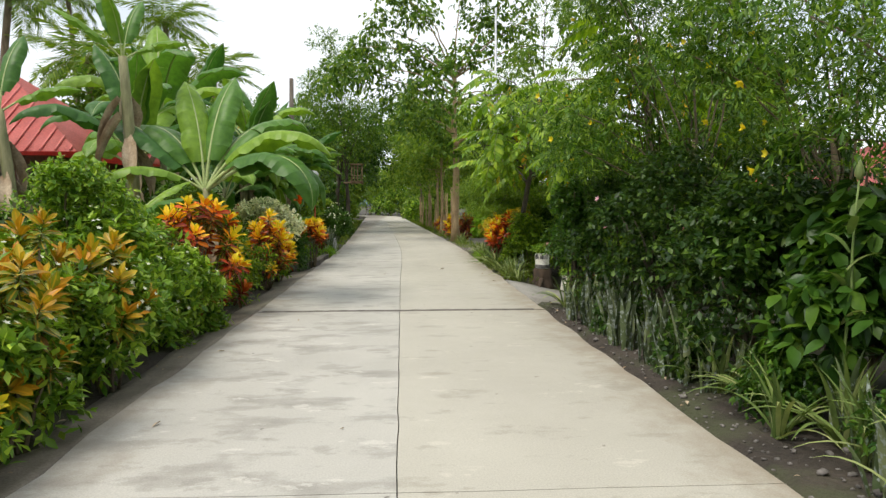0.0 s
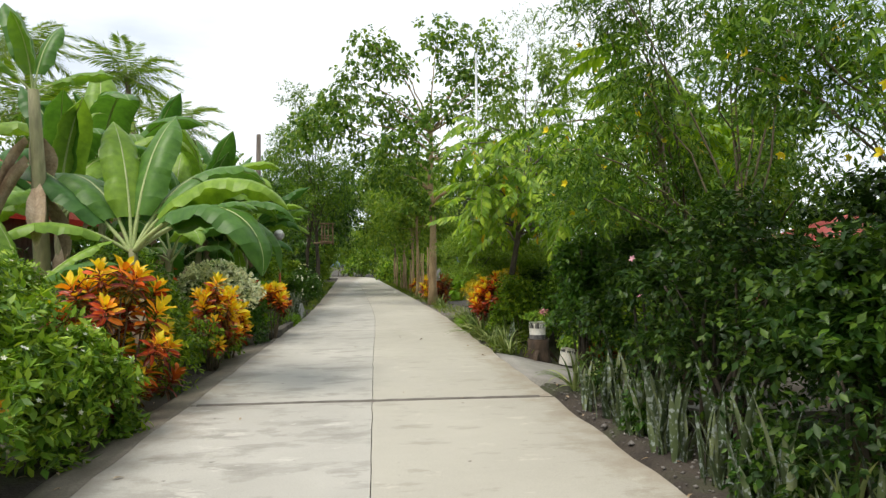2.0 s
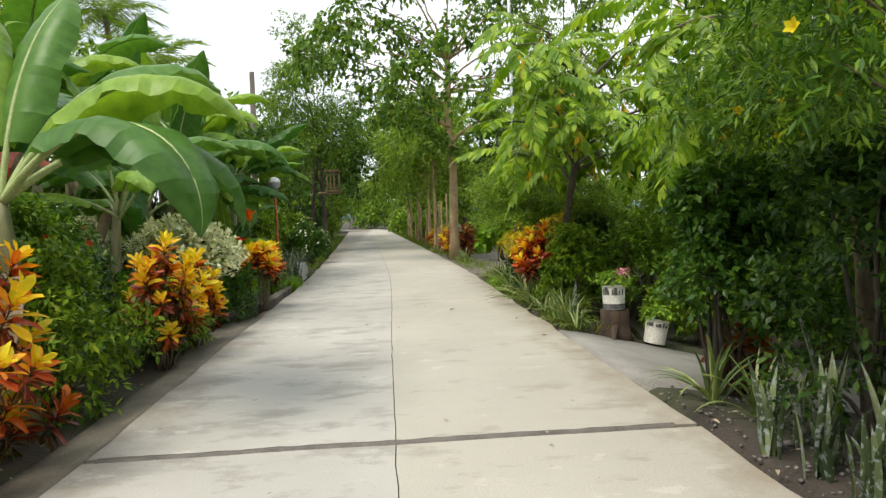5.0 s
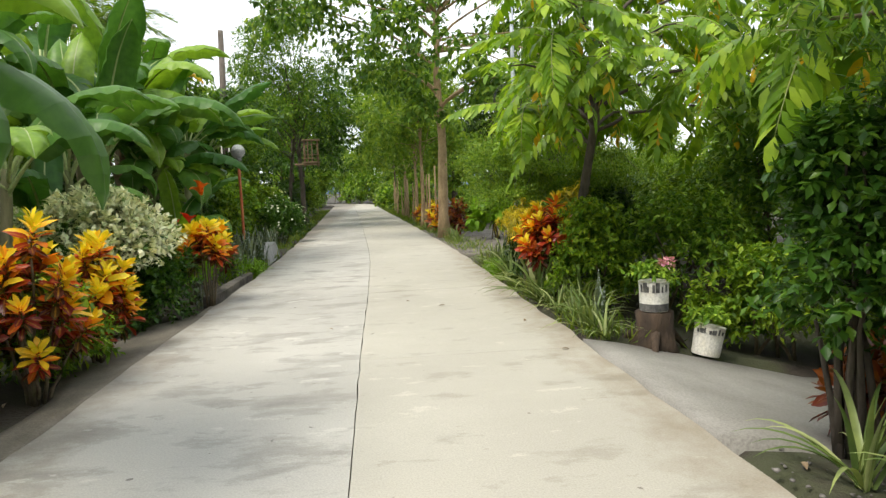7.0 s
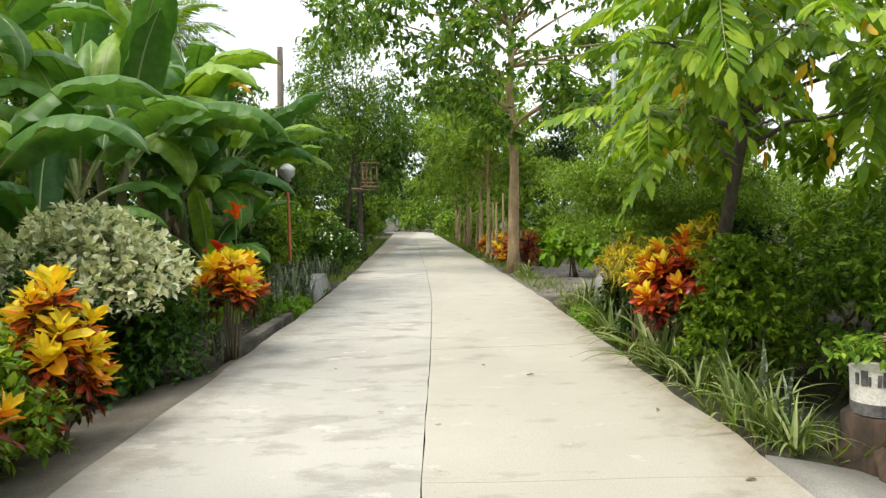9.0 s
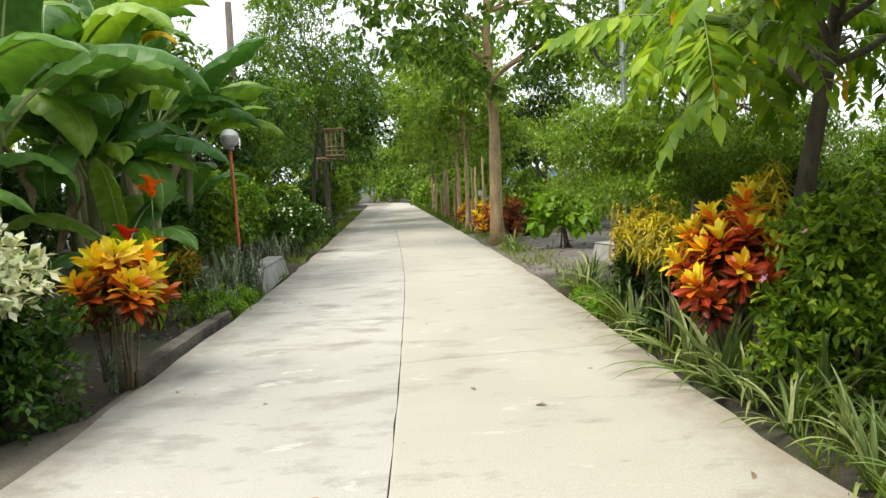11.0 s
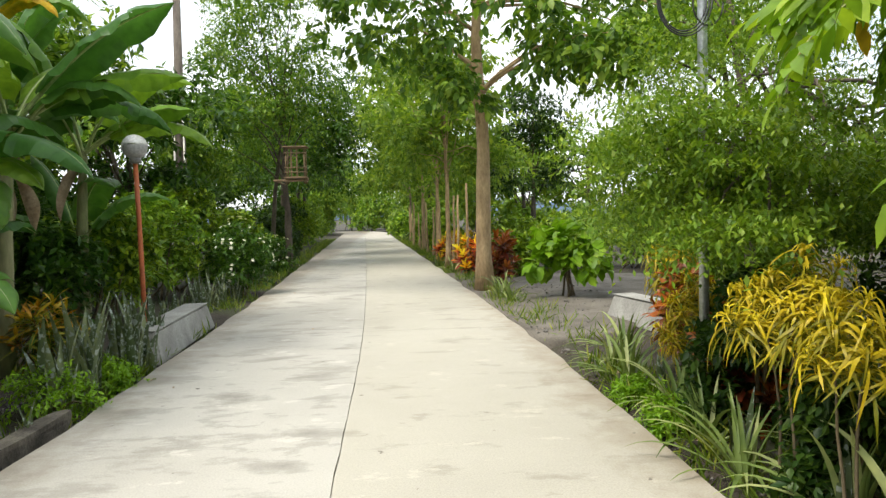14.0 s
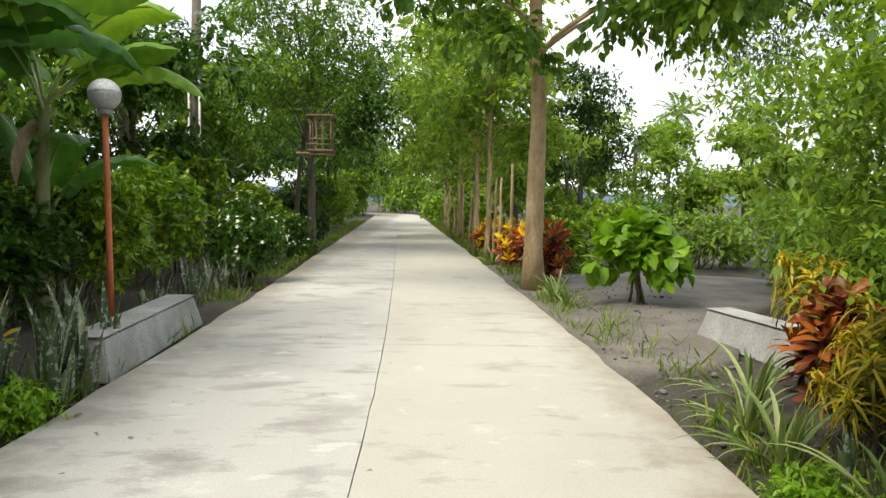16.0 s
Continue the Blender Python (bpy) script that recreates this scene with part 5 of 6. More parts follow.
# trees and shrubs further along the left
BACK = "leafy green shrub in the shaded roadside planting"
for i, (x, y, r, h, mt) in enumerate([(-7.2, 24.5, 1.4, 2.4, BROAD), (-8.6, 28.0, 1.6, 2.6, BROAD), (-9.6, 21.5, 1.6, 2.4, DARK), (-7.6, 31.5, 1.6, 2.6, DARK), (-5.2, 8.6, 1.1, 1.7, DARK), (-6.6, 13.9, 1.3, 2.3, DARK), (-5.2, 15.2, 1.1, 1.9, DARK), (-6.0, 18.6, 1.3, 2.2, DARK), (-6.0, 21.4, 1.3, 2.2, DARK), (-4.4, 24.4, 0.9, 1.6, BROAD), (-9.0, 13.2, 1.5, 2.2, DARK), (-4.2, 25.9, 1.0, 1.9, HEDGE), (-5.6, 26.5, 1.3, 2.6, BROAD), (-4.1, 28.2, 1.1, 2.3, LIME), (-4.3, 30.6, 1.2, 2.5, HEDGE), (-3.7, 33.0, 0.9, 1.8, HEDGE), (-4.6, 34.6, 1.2, 2.6, DARK), (-3.9, 38.5, 1.0, 1.8, DARK), (-4.1, 41.5, 1.2, 2.2, DARK), (-4.3, 45, 1.3, 2.4, DARK), (-4.5, 49, 1.4, 2.6, HEDGE), (-4.8, 53.5, 1.5, 2.6, HEDGE), (-5.1, 58.5, 1.6, 2.8, HEDGE), (-5.6, 64.5, 1.8, 3.2, HEDGE)]):
    bush("roadside_shrub", BACK, "shrub", x, y, r, h, mt, 0.11 + 0.0015 * y, 0.45, 20, 28, 7, seed=120 + i, low=0.05, group="roadside shrubs")
bush("white_flower_shrub", "shrub with cream-white flower heads over dark leaves", "shrub", -2.68, 28.7, 0.62, 1.5, BROAD, 0.09, 0.45, 26, 34, 7, seed=140, low=0.05, blossom=(W5, PETAL_WHITE, 90, 0.042))
bush("white_flower_shrub", "shrub with cream-white flower heads over dark leaves", "shrub", -3.05, 34.8, 0.6, 1.3, BROAD, 0.1, 0.45, 20, 34, 7, seed=141, low=0.05, blossom=(W5, PETAL_WHITE, 50, 0.045))
croton(-3.3, 22.2, 0.35, 0.75, 9, CROTON_GREEN, "small croton with yellowish leaves in shade", 0.24, 0.16, 0.4, seed=142, low=0.4)

tree("dark_tree", "dark-leaved tree with a straight trunk and a bamboo hut", -2.75, 36.0, [(0, 0, 0), (0.0, 0, 2.0), (-0.05, 0.1, 4.2)], 0.12,
     [(0.6, (-1.6, -0.6, 3.6), 1.2), (0.75, (1.0, -0.7, 4.3), 1.1), (0.8, (-0.6, 0.7, 4.6), 1.3), (1.0, (0.2, -0.2, 5.6), 1.3), (0.9, (-1.8, 0.4, 5.2), 1.2), (0.7, (-1.0, -1.4, 4.6), 1.2), (1, (-1.3, -0.3, 6.4), 1.1), (1, (0.7, -1.0, 6.8), 1.2), (1, (-0.7, -0.6, 7.7), 1.2), (1, (0.5, -0.5, 8.6), 1.1), (0.8, (0.9, -1.2, 5.4), 1.0)], CANOPY, 0.15, 0.4, 34, 7, seed=150, bark=BARK_DARK, twig=0.32)
tree("dark_tree", "slender leaning dark-leaved tree", -3.5, 37.6, [(0, 0, 0), (0.1, 0, 2.0), (0.5, 0.1, 5.0)], 0.09,
     [(0.7, (-0.8, -0.4, 4.9), 1.2), (1.0, (0.9, -0.3, 5.8), 1.3), (1.0, (-0.3, 0.5, 6.6), 1.3), (1.0, (-0.8, -0.4, 7.7), 1.2), (1.0, (0.5, -0.3, 8.2), 1.2), (1.0, (-1.6, 0.1, 7.0), 1.1), (1.0, (0.3, -0.8, 9.2), 1.2)], CANOPY, 0.15, 0.4, 42, 7, seed=151, bark=BARK_DARK, twig=0.32)
for i, (x, y, h, r) in enumerate([(-5.6, 31.0, 4.4, 1.3), (-7.5, 28.0, 4.8, 1.6), (-4.0, 43.0, 6.4, 2.0), (-4.2, 49.5, 6.8, 2.2), (-4.8, 56.5, 7.0, 2.3), (-8.0, 37.0, 5.6, 1.9), (-8.6, 46.0, 6.2, 2.0), (-7.2, 63.5, 5.6, 2.0)]):
    seeded(160 + i)
    limbs = [(random.uniform(0.45, 1), (random.uniform(-1.2, 1.2) * r, random.uniform(-1.0, 1.0) * r, h * random.uniform(0.5, 1.08)), r * random.uniform(0.6, 0.85)) for _ in range(8)]
    tree("roadside_tree", "leafy dark green roadside tree", x, y, [(0, 0, 0), (0.1, 0, h * 0.4), (random.uniform(-.3, .3), 0, h * 0.75)], 0.11, limbs, CANOPY if i % 2 else BROAD, 0.17 + 0.0015 * y, 0.42, 34, 6, seed=170 + i, twig=0.34, group="roadside trees", bark=BARK_DARK)

hut = thing("bird_hut", -2.12, 33.6, 2.42, "small bamboo hut fixed against a tree trunk", "bird house")
for x in (-0.24, 0.24):
    for y in (-0.2, 0.2):
        part("post", tube_mesh([(x, y, 0), (x, y, 0.95)], [0.022, 0.02], 7), TIMBER, hut)
part("floor", box_bm(-0.3, 0.3, -0.26, 0.26, 0.14, 0.18, 0.005), TIMBER, hut)
for z in (0.06, 0.30, 0.42):
    part("rail", tube_mesh([(-0.29, -0.225, z), (0.29, -0.225, z)], [0.014, 0.014], 6), TIMBER, hut)
    part("rail", tube_mesh([(0.262, -0.25, z), (0.262, 0.25, z)], [0.014, 0.014], 6), TIMBER, hut)
for x in (-0.1, 0.05):
    part("slat", box_bm(x - 0.02, x + 0.02, -0.222, -0.204, 0.18, 0.92), TIMBER, hut)
for z in (0.80, 0.93):
    part("rail", tube_mesh([(-0.29, -0.225, z), (0.29, -0.225, z)], [0.014, 0.014], 6), TIMBER, hut)
part("roof", box_bm(-0.32, 0.32, -0.3, 0.3, 0.955, 0.985, 0.006), TIMBER, hut, "flat bamboo roof")
part("bearer", tube_mesh([(-0.62, 0.1, 0.10), (0.3, 0.1, 0.10)], [0.03, 0.03], 7), TIMBER, hut)
part("hanger", tube_mesh([(-0.62, 0.1, 0.1), (-0.62, 2.3, 0.1)], [0.02, 0.02], 6), TIMBER, hut)

# ---- right side ----
YB = "tall shrub with fine narrow leaves and yellow trumpet flowers"
for i, (x, y, h, r) in enumerate([(3.7, 8.6, 3.0, 0.95), (4.1, 6.4, 3.2, 1.0), (3.9, 10.3, 3.2, 0.95), (4.4, 4.2, 3.4, 1.0)]):
    seeded(200 + i)
    limbs = [(random.uniform(0.2, 0.9), (random.uniform(-1.5, 0.9), random.uniform(-1.1, 1.1), random.uniform(1.7, 5.0)), r * random.uniform(0.5, 0.7)) for _ in range(12)]
    tree("yellow_bell_shrub", YB, x, y, [(0, 0, 0), (0.1, 0, h * 0.4), (0.0, 0.1, h * 0.8)], 0.05, limbs, BELLS, 0.10, 0.24, 22, 10, seed=210 + i, twig=0.26, bark=TWIG, droop=0.2, category="shrub", group="yellow bell shrubs", blossom=(TRUMPET, PETAL_YELLOW, 16, 0.06), z0=-0.1)
for i, (x, y, r, ry, h, mt, leaf) in enumerate([(2.85, 10.95, 0.6, 0.6, 2.1, BROAD, 0.085), (3.12, 9.3, 0.85, 0.9, 2.2, DARK, 0.075), (3.0, 7.6, 0.9, 1.1, 2.3, DARK, 0.075), (3.2, 5.9, 0.85, 1.1, 1.9, DARK, 0.08), (4.8, 8.0, 1.0, 1.5, 2.55, DARK, 0.1), (4.9, 5.0, 1.1, 1.5, 2.4, DARK, 0.1), (4.6, 2.6, 1.1, 1.3, 1.9, DARK, 0.1), (4.7, 10.0, 0.9, 0.7, 1.9, DARK, 0.1)]):
    bush("dark_shrub", "dense dark green shrub shading snake plants below" if i else "dense dark green shrub at the driveway corner", "shrub", x, y, r, h, mt, leaf, 0.55, 27, 40, 8, seed=220 + i, ry=ry, low=0.25 if i == 0 else 0.08, z0=-0.12, blossom=(W5, PETAL_PINK, 3, 0.032) if i in (1, 2, 3) else None, group="dark shrubs", stems=9, blob_size=0.36, stem_mat=BARK_DARK)
bush("broad_leaf_shrub", "shrub with large drooping dark green leaves", "shrub", 3.5, 5.05, 0.65, 1.65, BROAD, 0.17, 0.55, 22, 22, 6, seed=230, rows=2, low=0.2, droop=0.7, twig=0.22)
bush("broad_leaf_shrub", "shrub with glossy mid-green leaves", "shrub", 3.12, 6.0, 0.48, 1.6, BROAD, 0.10, 0.5, 16, 36, 7, seed=231, rows=2, low=0.5, droop=0.4)
for i, (x, y, r, h) in enumerate(((2.62, 8.2, 0.24, 0.4), (2.65, 6.3, 0.26, 0.45), (2.8, 4.9, 0.3, 0.5), (2.85, 3.5, 0.35, 0.55))):
    bush("dark_herb", "low shaded green herb between snake plants", "herb", x, y, r, h, BROAD, 0.07, 0.42, 14, 20, 7, seed=740 + i, low=0.0, stems=3, group="low herbs")
weed = thing("tall_weed", 3.0, 4.55, -0.08, "tall weed with pale curled leaves and a white bud", "weed")
part("stalk", tube_mesh(bend((0, 0, -0.02), (0.12, 0.05, 1.75), 0, 8, 0.03), np.linspace(0.014, 0.007, 8), 6), GREEN_STEM, weed)
seeded(233)
for i in range(11):
    o = part("leaf", strap_mesh(0.26, 0.06, 40, 70, 233 + i, 0.6, 0.4, 0.3), LILY, weed, smooth=True)
    o.matrix_basis = pose(0.07 * i / 11, 0.03, 0.25 + 0.125 * i, 0, 0, i * 137.5)
o = part("bud", lathe([(0.006, 0), (0.028, 0.03), (0.032, 0.06), (0.018, 0.11), (0.003, 0.15)], 12), LILY, weed, "pale closed bud", smooth=True)
o.matrix_basis = pose(0.12, 0.05, 1.74)

spray = Soup()
seeded(239)
q = np.zeros((5, 3))
q[:, 2] = -np.arange(5) * 0.06
spray.add(blade(2, 0.42, 0.2, 0.25), q, unit(np.stack([np.array([1, -1, 1, -1, 0.2]) * 0.5, np.array([0.3, 0.2, -0.3, -0.2, 0.1]), np.full(5, -1.0)], 1)), np.random.randn(5, 3), np.full(5, 0.15))
YELLOW_SPRAY = spray.mesh("yellow_spray")
YELLOW_SPRAY.materials.append(YELLOWED)
FRONDS = []
for i, (L, n, lf, w, arch, dr, lift) in enumerate([(0.95, 12, 0.19, 0.38, 55, 0.5, 10), (0.8, 10, 0.19, 0.40, 40, 0.65, 0), (1.1, 14, 0.18, 0.38, 75, 0.55, 15)]):
    me, rach = frond_mesh(L, n, lf, w, arch, dr, 240 + i, lift)
    me.materials.append(PINNATE)
    rach.materials.append(RACHIS)
    FRONDS.append((me, rach))
frond_tree("feather_leaf_tree", "small tree with long hanging feathered light green leaves", 2.7, 16.3, [(0, 0, 0), (0.15, 0.0, 1.3), (0.34, -0.05, 2.4), (0.6, 0.0, 3.6)], 0.07,
           [(0.62, (-1.10, -1.75, 2.75)), (0.66, (-0.75, -2.05, 3.0)), (0.7, (-0.20, -2.15, 2.75)), (0.75, (2.45, -0.65, 3.1)), (0.8, (-0.50, -1.75, 3.4)), (0.85, (-0.05, -0.95, 3.6)), (0.9, (1.35, -1.25, 3.7)), (1.0, (0.55, 0.55, 4.5)),
            (1.0, (-0.55, -0.35, 4.5)), (1.0, (1.85, 0.25, 4.4)), (0.7, (0.65, 1.65, 2.9)), (0.95, (-1.00, -1.75, 3.8)), (0.68, (1.30, -2.05, 2.6)), (0.8, (2.05, -1.35, 3.4)), (0.6, (2.35, 0.15, 2.4)), (0.75, (0.75, -1.55, 3.2)), (0.64, (-0.75, 0.00, 2.5)), (0.55, (-0.10, 1.15, 2.5)), (0.6, (0.10, 1.75, 2.8)), (0.7, (0.60, 2.05, 2.9)), (0.75, (1.10, 1.75, 3.2)), (0.6, (1.30, 1.15, 2.5)), (0.8, (-0.10, 1.65, 3.3))], FRONDS, 250, per_limb=10, bark=BARK_DARK)
frond_tree("feather_leaf_tree", "young tree with hanging feathered leaves by the driveway", 4.2, 11.0, [(0, 0, 0), (0.0, 0.1, 1.5), (-0.2, 0.15, 3.0), (-0.3, 0.2, 4.2)], 0.08,
           [(0.6, (-1.5, 0.4, 2.7)), (0.7, (-1.9, -0.4, 3.3)), (0.75, (-0.9, 1.3, 3.1)), (0.85, (-1.6, 0.8, 3.9)), (0.9, (0.9, 0.9, 3.7)), (1.0, (-0.8, -0.6, 4.7)), (1.0, (-0.2, 1.2, 4.7)), (0.6, (0.6, 1.5, 2.6)), (0.8, (-1.1, -1.2, 3.7))], FRONDS, 251, per_limb=10, z0=-0.4)

bush("garden_shrub", "dense green shrub beside the driveway ramp", "shrub", 4.4, 14.4, 0.95, 1.3, HEDGE, 0.085, 0.5, 24, 42, 8, seed=260, z0=-0.5, low=0.05, ry=0.6)
bush("garden_shrub", "leafy green shrub with a few pink flowers", "shrub", 2.85, 15.9, 0.52, 1.45, HEDGE, 0.08, 0.5, 22, 42, 8, seed=261, z0=-0.15, low=0.05, blossom=(W5, PETAL_PINK, 9, 0.034))
bush("garden_shrub", "green shrub behind crotons", "shrub", 4.0, 15.9, 0.9, 1.75, LIME, 0.09, 0.45, 22, 40, 7, seed=262, z0=-0.3, low=0.05)
bush("garden_shrub", "dark green shrub behind crotons", "shrub", 5.4, 13.4, 1.0, 1.9, BELLS, 0.11, 0.45, 20, 34, 7, seed=263, z0=-0.6, low=0.05)
bush("garden_shrub", "dark green shrub behind crotons", "shrub", 5.6, 17.0, 1.2, 2.3, CANOPY, 0.12, 0.45, 20, 34, 7, seed=264, low=0.05)

# planters on and by the stump
stump = thing("tree_stump", 2.86, 13.98, -0.22, "dark rotting tree stump beside the driveway", "tree stump")
seeded(270)
bm = lathe([(0.26, -0.05), (0.23, 0.1), (0.19, 0.25), (0.185, 0.40), (0.16, 0.42)], 18)
for q in bm.verts:
    q.co.x *= 1 + 0.3 * noise.noise(q.co * 7)
    q.co.y *= 1 + 0.3 * noise.noise(q.co * 7 + Vector((3, 3, 3)))
part("wood", bm, STUMP_WOOD, stump, smooth=True)
for a in (20, 130, 250):
    part("root", tube_mesh(bend((0.15 * math.cos(radians(a)), 0.15 * math.sin(radians(a)), 0.2), (0.42 * math.cos(radians(a)), 0.42 * math.sin(radians(a)), -0.03), 0.03, 5), np.linspace(0.06, 0.02, 5), 7, 0.2), STUMP_WOOD, stump)


def bucket(x, y, z, tilt, label, seed, flowers):
    seeded(seed)
    ob = thing("bucket_planter", x, y, z, label, "planter", "bucket planters")
    ob.matrix_basis = pose(x, y, z, 0, tilt, 0)
    h, r0, r1 = 0.29, 0.132, 0.146
    body = part("bucket", lathe([(r0, 0), (r0 + 0.004, 0.01), (r1, h), (r1 + 0.008, h), (r1 + 0.008, h - 0.012 + 0.014), (r1 - 0.012, h - 0.004), (r1 - 0.02, h - 0.05)], 26), WHITE_PAINT, ob, "chalky white paint, worn")
    if flowers:
        part("band", lathe([(r0 + 0.004, 0.004), (r0 + 0.010, 0.075), (r0 + 0.003, 0.08)], 26), GREY_PAINT, body, "dark worn base band")
    for i, a in enumerate((196, 214, 226, 247, 262, 281, 300)):
        w = (0.012, 0.020, 0.008)[i % 3]
        q = part("stain", box_bm(-w, w, -0.004, 0.004, 0, (0.075, 0.095, 0.06)[(i + seed) % 3] * (1 if flowers else 0.6), 0.002), GREY_PAINT, body, "dark flaked mark")
        q.matrix_basis = pose((r1 - 0.002) * math.cos(radians(a)), (r1 - 0.002) * math.sin(radians(a)), h - (0.098 if flowers else 0.07), 0, 0, a + 90) @ pose(0, 0, 0, 2.5, 0, 0)
    part("soil", lathe([(r1 - 0.024, h - 0.06), (0.02, h - 0.045)], 20), SOIL, ob)
    s = Soup()
    p, o = on_blob((-0.02, 0, h + 0.07), (0.17, 0.17, 0.06), 34, 0.0, 0.3)
    twigs(s, blade(2, 0.4, 0.25, 0.2), p, o, 7, 0.12, 0.075, 0.3)
    part("foliage", s.mesh("foliage"), LIME, ob, "light green leaves")
    if flowers:
        s = Soup()
        p, o = on_blob((0.1, -0.08, h + 0.17), (0.06, 0.06, 0.05), 26, -0.5, 0.4)
        twigs(s, blade(2, 0.5, 0.25, 0.2), p, o, 4, 0.03, 0.045, 0.1)
        part("blossom", s.mesh("blossom"), PETAL_PINK, ob, "pale pink flower head")
    return ob


bucket(2.84, 13.93, 0.20, 0, "white-painted bucket planter with pink flowers on a stump", 3, True)
bucket(3.34, 13.88, -0.26, 11, "tilted white bucket planter on the ground by the ramp", 5, False)

croton(2.46, 16.5, 0.44, 1.32, 24, CROTON_FLAME, "croton shrub with yellow tips over deep red leaves", 0.165, 0.31, seed=280, low=0.52, ry=0.42, per=42)
croton(2.3, 17.4, 0.22, 1.2, 8, CROTON_GOLD, "croton shrub with narrow drooping golden leaves", 0.23, 0.055, 1.9, seed=289, low=0.7, per=30)
croton(2.85, 19.2, 0.2, 0.55, 4, CROTON_RED, "croton shrub with dark maroon leaves", 0.22, 0.3, 0.3, seed=288, low=0.2)
croton(2.36, 17.95, 0.34, 1.28, 20, CROTON_GOLD, "croton shrub with narrow drooping golden leaves", 0.23, 0.055, 1.9, seed=281, low=0.72, per=30)
croton(3.0, 17.05, 0.3, 1.62, 10, CROTON_GOLD, "croton shrub with narrow drooping golden leaves", 0.27, 0.07, 1.9, seed=282, low=0.5, per=26)
croton(3.22, 20.9, 0.40, 0.95, 18, CROTON_GOLD, "croton shrub with narrow drooping golden leaves", 0.25, 0.07, 1.9, seed=283, low=0.2, per=30)
croton(3.6, 22.0, 0.36, 0.95, 12, CROTON_RED, "croton shrub with dark maroon leaves", 0.26, 0.3, 0.3, seed=284, low=0.2)
croton(3.1, 11.3, 0.28, 0.8, 8, CROTON_RED, "croton shrub with dark maroon leaves beside the driveway", 0.17, 0.34, 0.3, seed=290, low=0.3, z0=-0.3)
bush("dark_shrub", "low dark shrub under golden crotons", "shrub", 2.55, 17.75, 0.3, 0.75, DARK, 0.075, 0.5, 14, 30, 7, seed=271, low=0.0, group="dark shrubs")
bush("dark_shrub", "dark shrub in the shade behind crotons", "shrub", 3.9, 18.5, 0.75, 1.5, DARK, 0.09, 0.5, 20, 34, 7, seed=272, low=0.0, group="dark shrubs")
# Added dark shrub stands in for the black tree shade around the pole foot.
bush("dark_shrub", "added low dark shrub standing for tree shade at the foot of a steel pole", "shrub", 2.78, 19.1, 0.36, 1.1, DARK, 0.08, 0.5, 16, 34, 7, seed=269, low=0.0, group="dark shrubs")
bush("dark_shrub", "low dark shrub in the shade of a spreading tree", "shrub", 3.25, 19.7, 0.55, 0.85, DARK, 0.08, 0.5, 18, 34, 7, seed=267, low=0.0, group="dark shrubs")
bush("dark_shrub", "low dark shrub in the shade of a spreading tree", "shrub", 3.75, 20.9, 0.6, 0.9, DARK, 0.08, 0.5, 18, 34, 7, seed=268, low=0.0, group="dark shrubs")
croton(2.95, 19.6, 0.36, 0.75, 10, CROTON_RED, "croton shrub with dark maroon leaves", 0.24, 0.3, 0.3, seed=285, low=0.2)
croton(3.55, 22.35, 0.3, 1.2, 9, CROTON_GOLD, "croton shrub with narrow golden leaves", 0.30, 0.075, 1.2, seed=286, low=0.6, per=26)

seeded(295)
limbs = []
for i in range(34):
    a = random.uniform(0, 6.283)
    q = random.uniform(0.4, 1.0)
    z = random.uniform(1.25, 2.1) if i < 29 else random.uniform(2.1, 3.2)
    limbs.append((random.uniform(0.35, 1.0), (1.55 * q * math.cos(a), 2.2 * q * math.sin(a), z), random.uniform(0.48, 0.66)))
limbs += [(0.6, q, 0.46) for q in ((-1.0, -1.9, 1.5), (-0.7, -1.6, 1.75), (-0.5, -2.1, 1.6), (-0.9, -1.3, 1.4), (-0.35, -2.5, 1.95), (-1.2, -1.2, 1.85), (-1.4, -1.6, 2.2), (-1.5, -0.8, 2.7), (-1.4, -1.0, 1.45), (-1.5, -1.3, 1.6), (-1.5, -0.5, 1.5), (-1.5, -1.2, 2.05), (-1.75, -1.5, 1.5), (-1.6, -1.9, 1.8), (-1.8, -1.7, 2.15), (-1.5, -2.2, 1.45), (-1.9, -1.3, 1.85), (-1.35, -2.4, 2.0), (-1.95, -0.8, 2.0), (-1.75, -2.0, 1.35))]
tree("spreading_tree", "low spreading tree with layered fine light green leaves", 4.05, 20.7, [(0, 0, 0), (0.05, 0, 0.9), (-0.1, 0.1, 2.0), (0.1, 0, 2.9)], 0.09, limbs, FEATHER, 0.055, 0.46, 26, 10, seed=296, bark=BARK_DARK, twig=0.38, flat=0.13, droop=0.0, sub=5, tilt=0.08)
tree("airy_tree", "tall thin tree with airy fine foliage and bare twigs", 4.9, 23.2, [(0, 0, 0), (0.1, 0, 2), (-0.2, 0.1, 4.4)], 0.08,
     [(0.9, (-0.6, 1.2, 5.0), 0.8), (1.0, (0.3, -0.8, 5.4), 1.1), (0.8, (1.2, 0.5, 4.5), 1.1), (1.0, (-0.9, -0.9, 5.8), 1.0), (0.7, (0.8, -0.6, 3.6), 0.9), (1.0, (-0.7, 0.3, 6.8), 1.1), (1.0, (0.5, 0.2, 7.6), 1.2), (1.0, (1.3, -0.3, 6.7), 1.1), (1.0, (-0.2, -0.6, 8.3), 1.1), (1.0, (1.4, 0.6, 8.2), 1.1)], FEATHER, 0.10, 0.3, 30, 8, seed=297, bark=BARK_DARK, tilt=0.15)
